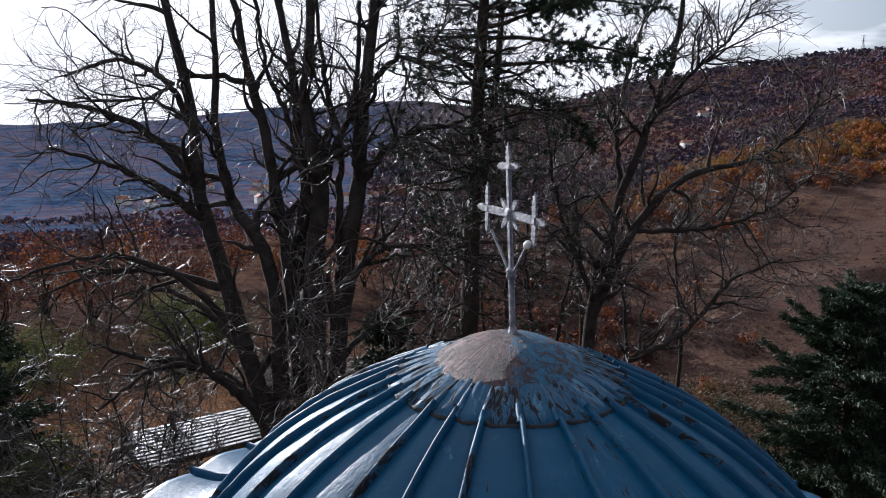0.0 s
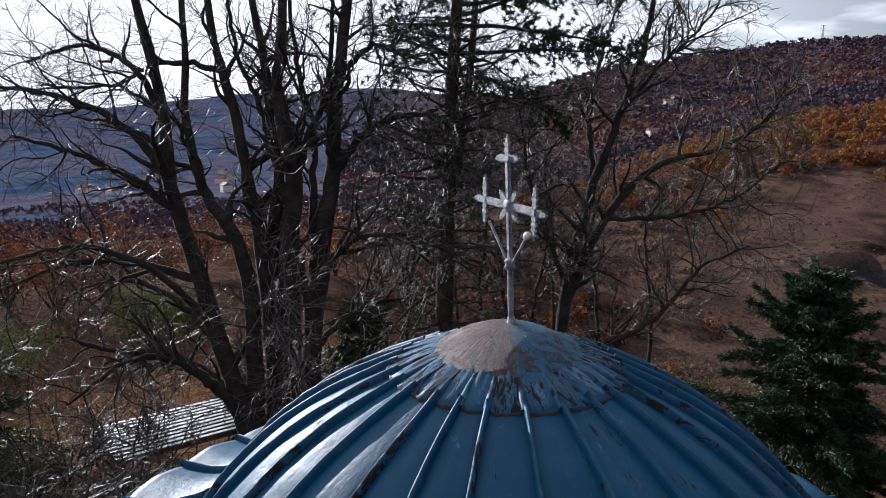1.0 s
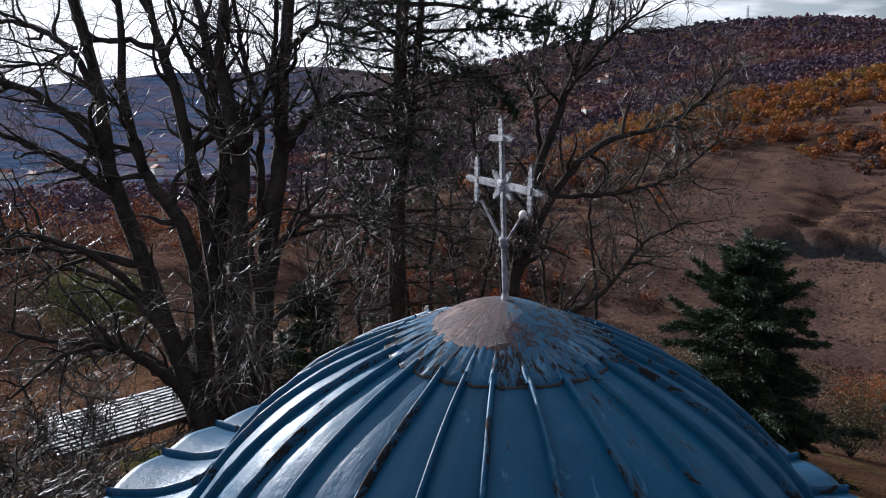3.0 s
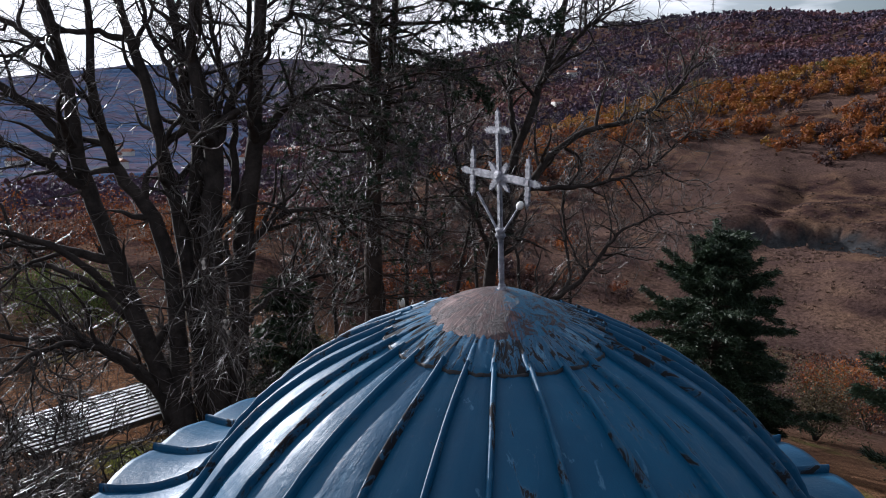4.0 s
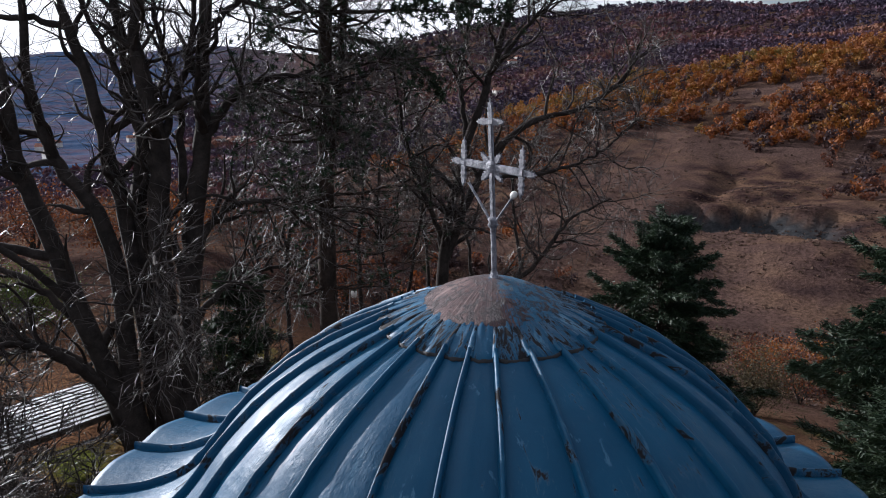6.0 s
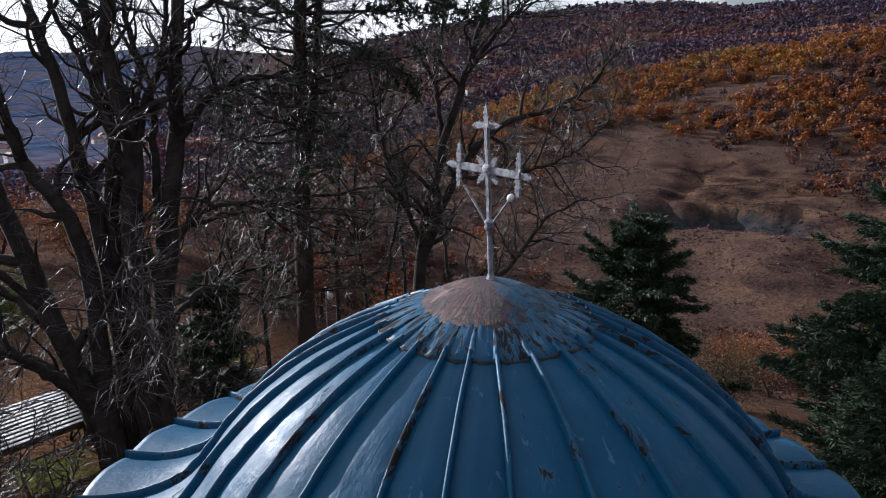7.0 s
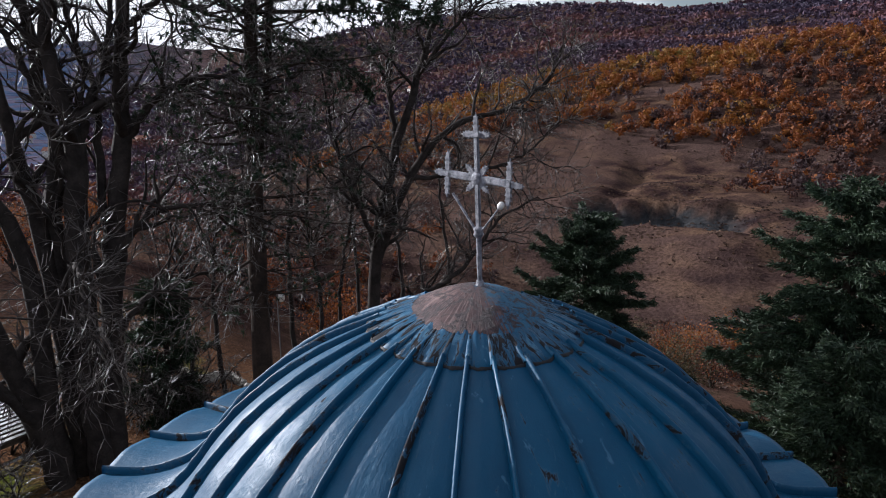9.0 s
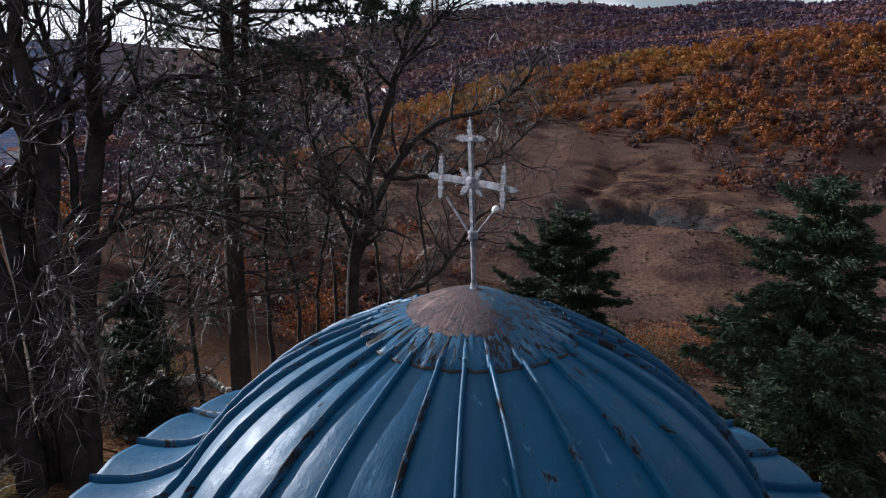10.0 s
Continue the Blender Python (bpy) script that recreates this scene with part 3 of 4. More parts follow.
def build_cross():
    cross = tagged(new("cross"), "ornate cast metal cross in silver paint on top of the dome", "cross")
    # it leans a little, and its arms run from back left to front right
    cross.matrix_basis = Matrix.Translation((0, 0, 10.985)) @ Matrix.Rotation(radians(-2.0), 4, "Y") @ Matrix.Rotation(radians(-55.8), 4, "Z")
    part("pole", rod("pole", (0, 0, -0.04), (0, 0, 0.52), 0.024, M_CROSS, 10, 0.06), cross)
    part("foot", revolve("foot", [(0.0, 0.06), (0.03, 0.055), (0.036, 0.02), (0.05, 0.0), (0.07, -0.03)], M_CROSS, 16), cross)
    part("collar", revolve("collar", [(0.0, 0.535), (0.03, 0.53), (0.046, 0.51), (0.034, 0.49), (0.046, 0.465), (0.03, 0.44), (0.0, 0.435)], M_CROSS, 16), cross)
    part("shaft", box_mesh("shaft", (0.05, 0.032, 0.83), M_CROSS, 0.01), cross, m=pose(0, 0, 0.885))
    part("crossbar", box_mesh("crossbar", (0.64, 0.028, 0.066), M_CROSS, 0.01), cross, m=pose(0, 0, 0.945, 0, 4.5))
    part("boss", revolve("boss", [(0.0, 0.03), (0.035, 0.026), (0.055, 0.012), (0.058, -0.012), (0.035, -0.026), (0.0, -0.03)], M_CROSS, 16), cross, m=pose(0, 0, 0.945, 90))
    f, g = finial_mesh("finial", 0.185), finial_mesh("finial", 0.13)
    for sx in (-1, 1):
        hub = part("arm_end", box_mesh("arm_end", (0.06, 0.036, 0.075), M_CROSS, 0.014), cross, m=pose(sx * 0.32, 0, 0.945 - sx * 0.025, 0, 4.5))
        part("finial", f, hub, m=pose(0, 0, 0.03))
        part("finial", f, hub, m=pose(0, 0, -0.03, 0, 180))
        part("finial", g, hub, m=pose(sx * 0.025, 0, 0, 0, sx * 90))
    top = part("top_end", box_mesh("top_end", (0.10, 0.04, 0.06), M_CROSS, 0.014), cross, m=pose(0, 0, 1.31))
    part("finial", f, top, m=pose(0, 0, 0.0))
    part("finial", g, top, m=pose(-0.03, 0, 0, 0, -90))
    part("finial", g, top, m=pose(0.03, 0, 0, 0, 90))
    for a in (45, 135, 225, 315):
        part("ray", g, cross, m=pose(0.04 * math.sin(radians(a)), 0, 0.945 + 0.04 * math.cos(radians(a)), 0, a))
    part("brace", rod("brace", (0, 0, 0.46), (-0.27, 0, 0.80), 0.011, M_CROSS), cross)
    br = part("brace", rod("brace", (0, 0, 0.46), (0.235, -0.02, 0.72), 0.009, M_CROSS), cross)
    part("bulb", ball("bulb", 0.03, M_BULB, 1.3), br, "small white glass bulb", pose(0.25, -0.02, 0.74, 0, 40))
    return cross


build_cross()


# ---- trees ----
def wander(start, heading, length, n, rng, bend=0.16, lift=0.0):
    """A crooked line that starts at a place and keeps roughly to its heading."""
    p, d, step = np.array(start, float), np.array(heading, float), length / n
    d /= np.linalg.norm(d) + 1e-9
    out = [p.copy()]
    for _ in range(n):
        d = d + rng.normal(0, bend, 3)
        d[2] += lift
        d /= np.linalg.norm(d) + 1e-9
        p = p + d * step
        out.append(p.copy())
    return np.array(out)


def sprout(line, rng, spread, out=None):
    """A place on a line and a heading that leaves it sideways."""
    s = rng.uniform(0.0, 0.999) * (len(line) - 1)
    i = int(s)
    p = line[i] + (line[i + 1] - line[i]) * (s - i)
    t = line[i + 1] - line[i]
    t = t / (np.linalg.norm(t) + 1e-9)
    side = rng.normal(size=3)
    if out is not None:
        side = side + out
    side -= t * np.dot(side, t)
    side /= np.linalg.norm(side) + 1e-9
    return p, t * math.cos(spread) + side * math.sin(spread), s / (len(line) - 1)


def wander_many(starts, headings, lengths, n, rng, bend, lift):
    """Many crooked lines at once."""
    p, d = starts.copy(), headings.copy()
    out, step = [p.copy()], (lengths / n)[:, None]
    for _ in range(n):
        d = d + rng.normal(0, bend, d.shape)
        d[:, 2] += lift
        d /= np.linalg.norm(d, axis=1)[:, None] + 1e-9
        p = p + d * step
        out.append(p.copy())
    return np.stack(out, 1)


def sprouts(lines, k, rng, lo, hi):
    """k places on each line, headings that leave it sideways, how far along, and which line."""
    n, m = lines.shape[:2]
    s = rng.uniform(0.0, 0.999, (n, k)) * (m - 1)
    i = s.astype(int)
    row = np.arange(n)[:, None]
    a, b = lines[row, i], lines[row, i + 1]
    p = a + (b - a) * (s - i)[:, :, None]
    t = b - a
    t /= np.linalg.norm(t, axis=2)[:, :, None] + 1e-9
    side = rng.normal(size=t.shape)
    side -= t * np.sum(side * t, axis=2)[:, :, None]
    side /= np.linalg.norm(side, axis=2)[:, :, None] + 1e-9
    w = rng.uniform(lo, hi, (n, k))[:, :, None]
    d = t * np.cos(w) + side * np.sin(w)
    return p.reshape(-1, 3), d.reshape(-1, 3), (s / (m - 1)).ravel(), np.repeat(np.arange(n), k)


def taper(r0, r1, n):
    return r0[:, None] + (r1 - r0)[:, None] * np.linspace(0, 1, n)[None, :]


def bare_branches(lines, r0, r1, rng, thick, twigs, n1, n2, n3, len1, len2, len3, lift=0.02, start=0.25):
    """Three orders of branches on given limbs: the first joins the wood, the others are twigs."""
    cut = lines[:, int(lines.shape[1] * start):]
    p, d, s, k = sprouts(cut, n1, rng, 0.6, 1.25)
    rad = np.maximum(0.018, (r0[k] + (r1[k] - r0[k]) * s) * rng.uniform(0.34, 0.62, len(k)))
    b1 = wander_many(p, d, len1 * rng.uniform(0.4, 1.25, len(k)) * (1 - 0.35 * s), 9, rng, 0.2, lift)
    thick.add_many(b1, taper(rad, np.full(len(k), 0.017), 10), 5)
    p, d, s, k = sprouts(b1, n2, rng, 0.5, 1.1)
    b2 = wander_many(p, d, len2 * rng.uniform(0.4, 1.25, len(k)) * (1 - 0.3 * s), 5, rng, 0.19, lift)
    twigs.add_many(b2, taper(np.maximum(0.016, rad[k] * 0.34 * (1 - 0.6 * s)), np.full(len(k), 0.009), 6), 3)
    p, d, s, k = sprouts(b2, n3, rng, 0.5, 1.0)
    b3 = wander_many(p, d, len3 * rng.uniform(0.4, 1.35, len(k)), 2, rng, 0.18, lift)
    twigs.add_many(b3, np.tile([0.0105, 0.0085, 0.005], (len(k), 1)), 3)


def bare_tree(name, label, limbs, seed, group="", bark=None, **kw):
    """A leafless tree on given limbs: each a few places, a radius at the foot and one at the tip."""
    rng = np.random.default_rng(seed)
    tree = tagged(new(name), label, "tree", group)
    foot = limbs[0][0][0]
    tree.location = foot
    thick, twigs, lines = Tubes(), Tubes(), []
    for places, r0, r1 in limbs:
        line = smooth_line(places, 30) - np.array(foot)
        line[1:-1] += rng.normal(0, 0.035, (28, 3))
        rad = r0 + (r1 - r0) * np.linspace(0, 1, 30) ** 0.8
        thick.add(line, rad * (1 + 0.06 * rng.normal(size=30)), 10)
        lines.append(line)
    bare_branches(np.array(lines), np.array([l[1] for l in limbs]), np.array([l[2] for l in limbs]), rng, thick, twigs, **kw)
    part("trunk", thick.mesh("trunk", bark or M_BARK), tree)
    part("crown", twigs.mesh("crown", M_TWIG), tree)
    return tree


G0 = -2.2
LINDEN = [
    ([(-9.4, 20.6, G0), (-9.7, 20.7, -0.4), (-10.7, 20.8, 3.7), (-11.7, 20.8, 7.4), (-12.4, 20.8, 10.6), (-12.5, 20.8, 13.4), (-13.2, 20.8, 17.0), (-13.8, 20.8, 20.0)], 0.52, 0.12),
    ([(-9.3, 20.9, G0), (-9.5, 20.9, 1.0), (-9.5, 21.0, 5.0), (-9.9, 21.0, 8.0), (-11.0, 21.0, 9.6), (-11.4, 21.0, 11.0), (-11.7, 21.0, 13.0), (-11.5, 21.0, 16.0), (-11.7, 21.0, 19.5)], 0.42, 0.09),
    ([(-8.8, 21.4, G0), (-8.8, 21.4, 2.0), (-9.1, 21.4, 7.2), (-9.5, 21.4, 9.9), (-9.8, 21.4, 12.5), (-10.2, 21.4, 14.2), (-10.6, 21.4, 16.2), (-11.4, 21.4, 20.0)], 0.42, 0.10),
    ([(-8.5, 21.6, G0), (-8.6, 21.6, 0.7), (-8.7, 21.6, 7.3), (-8.3, 21.6, 10.5), (-8.6, 21.6, 12.2), (-8.6, 21.6, 14.0), (-8.9, 21.6, 16.2), (-9.6, 21.6, 20.0)], 0.44, 0.11),
    ([(-8.0, 20.8, G0), (-8.0, 20.8, 0.7), (-7.8, 20.8, 7.3), (-7.5, 20.8, 10.2), (-7.8, 20.8, 12.4), (-8.0, 20.8, 14.0), (-7.7, 20.8, 16.0), (-7.6, 20.8, 20.5)], 0.52, 0.15),
    ([(-7.6, 21.2, G0), (-7.4, 21.2, 1.0), (-6.7, 21.2, 7.3), (-6.1, 21.2, 10.6), (-5.9, 21.2, 12.8), (-5.5, 21.2, 16.0), (-5.0, 21.2, 20.0)], 0.50, 0.17),
    ([(-7.6, 20.8, 9.8), (-7.2, 20.9, 11.4), (-6.5, 21.0, 13.0), (-6.0, 21.0, 14.8), (-5.8, 21.0, 17.5)], 0.20, 0.07),
    ([(-7.0, 21.2, 6.6), (-6.9, 21.3, 9.6), (-6.8, 21.4, 12.1), (-7.1, 21.4, 13.4), (-7.5, 21.4, 16.0), (-7.6, 21.4, 19.0)], 0.18, 0.06),
    ([(-8.5, 21.6, 11.6), (-9.0, 21.6, 13.4), (-9.8, 21.6, 15.4), (-10.0, 21.6, 18.5)], 0.16, 0.06),
    ([(-6.1, 21.2, 10.4), (-5.2, 21.1, 11.8), (-4.1, 21.0, 12.6), (-2.8, 20.8, 12.9), (-1.4, 20.6, 12.6), (0.0, 20.4, 12.9)], 0.20, 0.05),
    ([(-6.8, 21.2, 6.2), (-5.9, 21.0, 7.6), (-5.0, 20.9, 8.2), (-3.4, 20.7, 8.4), (-2.1, 20.6, 8.1)], 0.18, 0.05),
    ([(-5.7, 21.2, 14.4), (-4.4, 21.0, 15.4), (-3.2, 20.8, 15.2), (-2.0, 20.6, 15.6)], 0.13, 0.04),
    ([(-12.0, 20.8, 8.8), (-13.4, 20.4, 10.4), (-15.4, 20.0, 11.4), (-17.8, 19.6, 12.2)], 0.20, 0.05),
    ([(-12.4, 20.8, 10.6), (-13.8, 20.5, 12.4), (-16.0, 20.2, 13.6), (-18.6, 19.8, 14.0)], 0.22, 0.06),
    ([(-12.5, 20.8, 12.6), (-13.6, 21.2, 14.6), (-15.8, 21.6, 15.6), (-18.2, 21.6, 15.0)], 0.17, 0.05),
    ([(-10.4, 21.4, 14.6), (-12.4, 21.0, 14.9), (-14.4, 20.6, 14.0), (-16.8, 20.2, 14.0)], 0.14, 0.04),
    ([(-11.4, 20.8, 6.4), (-13.2, 20.2, 7.2), (-15.6, 19.4, 7.4), (-18.0, 18.6, 6.6)], 0.20, 0.05),
    ([(-10.0, 20.7, 1.1), (-11.3, 20.4, 2.4), (-12.6, 20.0, 3.6), (-14.6, 19.6, 3.9), (-16.6, 19.2, 4.6)], 0.28, 0.06),
    ([(-9.8, 20.6, 0.4), (-11.0, 18.8, 3.4), (-12.2, 16.8, 4.6), (-13.4, 14.6, 3.8)], 0.20, 0.04),
    ([(-10.5, 20.8, 3.2), (-13.0, 21.8, 5.4), (-16.0, 22.8, 6.0), (-19.2, 23.6, 4.8)], 0.20, 0.04),
    ([(-9.5, 20.8, 0.0), (-12.0, 21.8, 2.4), (-15.0, 22.6, 2.8), (-17.8, 23.0, 1.6)], 0.18, 0.04),
    ([(-8.0, 20.8, 2.0), (-7.2, 18.6, 4.4), (-6.4, 16.4, 5.2), (-5.6, 14.2, 4.4)], 0.15, 0.04),
    ([(-8.4, 21.2, 4.4), (-7.6, 18.6, 6.8), (-6.8, 15.8, 7.4), (-6.2, 13.4, 6.8)], 0.14, 0.03),
    ([(-7.2, 21.2, 3.4), (-5.6, 22.4, 4.8), (-3.6, 23.8, 5.0), (-1.8, 25.0, 4.2)], 0.15, 0.04),
    ([(-10.8, 20.8, 4.2), (-12.4, 19.0, 7.2), (-14.4, 17.4, 8.4), (-16.8, 15.8, 7.8)], 0.18, 0.04),
]
bare_tree("linden_tree", "old leafless linden with many dark stems spreading from one foot", LINDEN, 11,
          n1=13, n2=6, n3=4, len1=3.8, len2=1.7, len3=0.75, start=0.24)

RIGHT = [
    ([(2.9, 23.6, G0 - 1.0), (3.2, 24.0, 3.3), (3.6, 24.0, 6.8), (4.5, 24.0, 10.4), (5.4, 24.0, 13.0), (6.3, 24.0, 16.1), (6.6, 24.0, 19.5)], 0.34, 0.08),
    ([(3.3, 24.0, 4.6), (4.7, 23.8, 8.3), (6.6, 23.6, 10.7), (9.1, 23.4, 11.5), (10.9, 23.2, 12.6), (11.6, 23.0, 14.2)], 0.22, 0.05),
    ([(3.2, 23.6, 2.0), (5.0, 22.4, 3.6), (6.9, 22.0, 5.0), (8.3, 22.0, 6.8), (10.2, 22.0, 7.8)], 0.17, 0.04),
    ([(3.4, 24.0, 5.6), (2.4, 23.6, 8.0), (1.6, 23.4, 10.5), (1.2, 23.2, 13.5)], 0.14, 0.04),
    ([(4.4, 24.0, 10.0), (4.2, 24.6, 12.5), (4.6, 25.0, 15.0), (5.4, 25.2, 18.0)], 0.14, 0.04),
    ([(5.0, 23.9, 8.6), (7.4, 23.0, 8.8), (9.6, 22.4, 9.6), (11.2, 22.2, 11.0)], 0.12, 0.03),
    ([(5.4, 24.0, 13.0), (6.8, 23.8, 14.8), (8.4, 23.6, 16.4), (9.4, 23.4, 18.2)], 0.11, 0.03),
]
bare_tree("bare_tree", "leafless tree with long crooked limbs reaching sideways", RIGHT, 23,
          n1=24, n2=7, n3=5, len1=3.4, len2=1.6, len3=0.7, start=0.2)

THIN = [([(-0.2, 26.0, G0 - 0.6), (-0.4, 26.0, 4.0), (-0.1, 25.8, 9.0), (-0.6, 25.6, 14.0)], 0.16, 0.03),
        ([(0.6, 25.0, G0 - 0.6), (0.9, 25.0, 3.0), (0.5, 24.8, 7.5), (1.0, 24.6, 12.0)], 0.13, 0.03),
        ([(-3.6, 26.0, G0), (-3.8, 26.2, 3.5), (-3.3, 26.4, 8.0), (-3.6, 26.4, 12.5)], 0.14, 0.03),
        ([(1.9, 27.0, G0 - 1.0), (2.1, 27.0, 3.0), (2.8, 27.0, 7.5), (2.6, 27.0, 11.5)], 0.13, 0.03)]
THIN += [([(x, y, -5.0), (x + 0.2, y, 2.0), (x - 0.3, y + 0.2, 7.0), (x + lean, y, top)], 0.15, 0.03)
         for x, y, lean, top in [(-5.4, 29.0, 0.4, 12.5), (-1.8, 31.0, -0.5, 12.0), (5.6, 30.0, 0.8, 11.0), (8.6, 31.0, 0.6, 9.5), (3.6, 33.0, -0.4, 11.5)]]
for k, limb in enumerate(THIN):
    bare_tree("young_tree", "slender leafless young tree in the grove", [limb], 40 + k, "young trees in the grove",
              n1=20, n2=6, n3=4, len1=2.8, len2=1.4, len3=0.6, start=0.42)


def thicket(x, y, tall, wide, seed):
    """A leafless shrub: many crooked stems from one foot, ending in a tangle of fine twigs."""
    rng = np.random.default_rng(seed)
    z = ground(x, y) - 0.1
    bush = tagged(new("bare_shrub"), "tangled leafless shrub with pale glinting twigs", "shrub", "bare shrubs below the trees")
    bush.location = (x, y, z)
    thick, twigs, lines = Tubes(), Tubes(), []
    for _ in range(9):
        a = rng.uniform(0, 2 * math.pi)
        line = wander((rng.normal(0, 0.25), rng.normal(0, 0.25), 0), (math.cos(a) * wide, math.sin(a) * wide, tall), math.hypot(tall, wide) * rng.uniform(0.7, 1.1), 10, rng, 0.13, -0.015)
        thick.add(line, np.linspace(0.055, 0.014, 11), 6)
        lines.append(line)
    bare_branches(np.array(lines), np.full(9, 0.055), np.full(9, 0.014), rng, thick, twigs, n1=9, n2=5, n3=3, len1=2.0, len2=1.1, len3=0.55, lift=-0.01, start=0.25)
    part("stem", thick.mesh("stem", M_BARK), bush)
    part("crown", twigs.mesh("crown", M_TWIG), bush)


for k, (az, d, tall, wide) in enumerate([(-37, 19, 5.2, 2.6), (-31, 21, 5.0, 2.8), (-25.5, 23, 4.6, 2.4), (-34, 26, 6.0, 3.0), (-41, 24, 6.0, 3.0), (-28, 28, 5.5, 2.6),
                                         (-20, 31, 5.0, 2.4), (-15, 30, 4.5, 2.4), (-9.5, 30, 4.6, 2.2), (-13, 37, 4.0, 2.0), (6, 37, 4.5, 2.2), (9, 33, 4.5, 2.2), (-40, 33, 6.5, 3.0), (-47, 22, 6.0, 3.0), (-38, 15.5, 5.0, 2.4), (-32, 16.5, 4.6, 2.6), (-27, 18.5, 4.4, 2.4), (-43, 18, 6.0, 2.6)]):
    thicket(*at_bearing(az, d), tall, wide, 100 + k)


def needle_branch(start, heading, length, rng, wood, spots, droop, tuft):
    line = wander(start, heading, length, 8, rng, 0.07, droop)
    wood.add(line, np.linspace(0.02 + 0.012 * length, 0.008, 9), 4)
    n = int(length * tuft)
    for _ in range(n):
        s = rng.uniform(0.12, 1.0) ** 0.8 * 7.99
        i = int(s)
        p = line[i] + (line[i + 1] - line[i]) * (s - i)
        t = line[i + 1] - line[i]
        side = np.cross(t, (0, 0, 1))
        side /= np.linalg.norm(side) + 1e-9
        reach = rng.normal(0, 0.16) * length * (1.05 - s / 8)
        spots.append(p + side * reach + np.array([0, 0, -abs(reach) * 0.25]) + rng.normal(0, 0.05, 3))


def conifer(name, label, x, y, top, base, radius, seed, tuft=26, shape=0.7):
    """A spruce-like tree: whorls of drooping boughs, each hung with sprays of needles."""
    rng = np.random.default_rng(seed)
    tree = tagged(new(name), label, "tree")
    tree.location = (x, y, base)
    tall = top - base
    wood, spots = Tubes(), []
    wood.add(smooth_line([(0, 0, 0), (0.1, 0, tall * 0.5), (0, 0, tall)], 14), np.linspace(0.032 * tall, 0.02, 14), 9)
    crown = Tubes()
    z = tall * 0.06
    while z < tall * 0.985:
        s = z / tall
        reach = radius * (1 - s) ** shape * rng.uniform(0.7, 1.15) + 0.15
        for k in range(rng.integers(4, 7)):
            a = rng.uniform(0, 2 * math.pi)
            ln = reach * rng.uniform(0.6, 1.12)
            needle_branch((0, 0, z + rng.normal(0, 0.1)), (math.cos(a), math.sin(a), 0.25 - 0.25 * (1 - s)), ln, rng, crown, spots, -0.02 if s < 0.7 else 0.03, tuft)
        z += 0.22 + 0.13 * (1 - s)
    spots = np.array(spots)
    # each spray is a handful of narrow hanging twiglets covered in needles
    n = len(spots) * 5
    foot = np.repeat(spots, 5, axis=0) + rng.normal(0, 0.06, (n, 3))
    way = np.stack([foot[:, 0], foot[:, 1], np.zeros(n)], 1)
    way /= np.linalg.norm(way, axis=1)[:, None] + 1e-9
    way += rng.normal(0, 0.6, (n, 3)) + (0, 0, -0.15)
    way /= np.linalg.norm(way, axis=1)[:, None] + 1e-9
    side = np.cross(way, rng.normal(size=(n, 3)))
    side /= np.linalg.norm(side, axis=1)[:, None] + 1e-9
    long = rng.uniform(0.16, 0.36, n)[:, None]
    v = np.stack([foot + side * 0.035, foot - side * 0.035, foot + way * long], 1).reshape(-1, 3)
    f = np.arange(3 * n).reshape(-1, 3)
    tint = np.clip(np.repeat(rng.beta(1.4, 2.6, len(spots)), 15), 0, 1)
    part("trunk", wood.mesh("trunk", M_PINEBARK), tree)
    part("bough_frame", crown.mesh("bough_frame", M_PINEBARK), tree)
    part("crown", mesh_arrays("crown", v, f, M_NEEDLE, tint, False), tree)
    return tree


conifer("spruce_tree", "dark green spruce with drooping boughs on the slope", 16.3, 28.9, 5.4, ground(16.3, 28.9) - 0.2, 5.6, 7, 44, 0.4)
conifer("fir_tree", "tall dense dark green fir beside the church", 22.3, 17.0, 8.7, ground(22.3, 17.0) - 0.2, 6.6, 8, 40, 0.62)
conifer("young_fir_tree", "low dense dark green fir close to the church", 18.4, 12.6, 3.6, ground(18.4, 12.6) - 0.2, 4.2, 9, 44, 0.5)
conifer("juniper_tree", "small dark juniper among the bare trunks", *at_bearing(-9.6, 31), 4.6, ground(*at_bearing(-9.6, 31)) - 0.2, 2.4, 10, 30, 0.45)
conifer("cedar_tree", "broad dark conifer among bare trees", *at_bearing(-40.5, 31), 7.2, -2.6, 3.6, 9, 26)


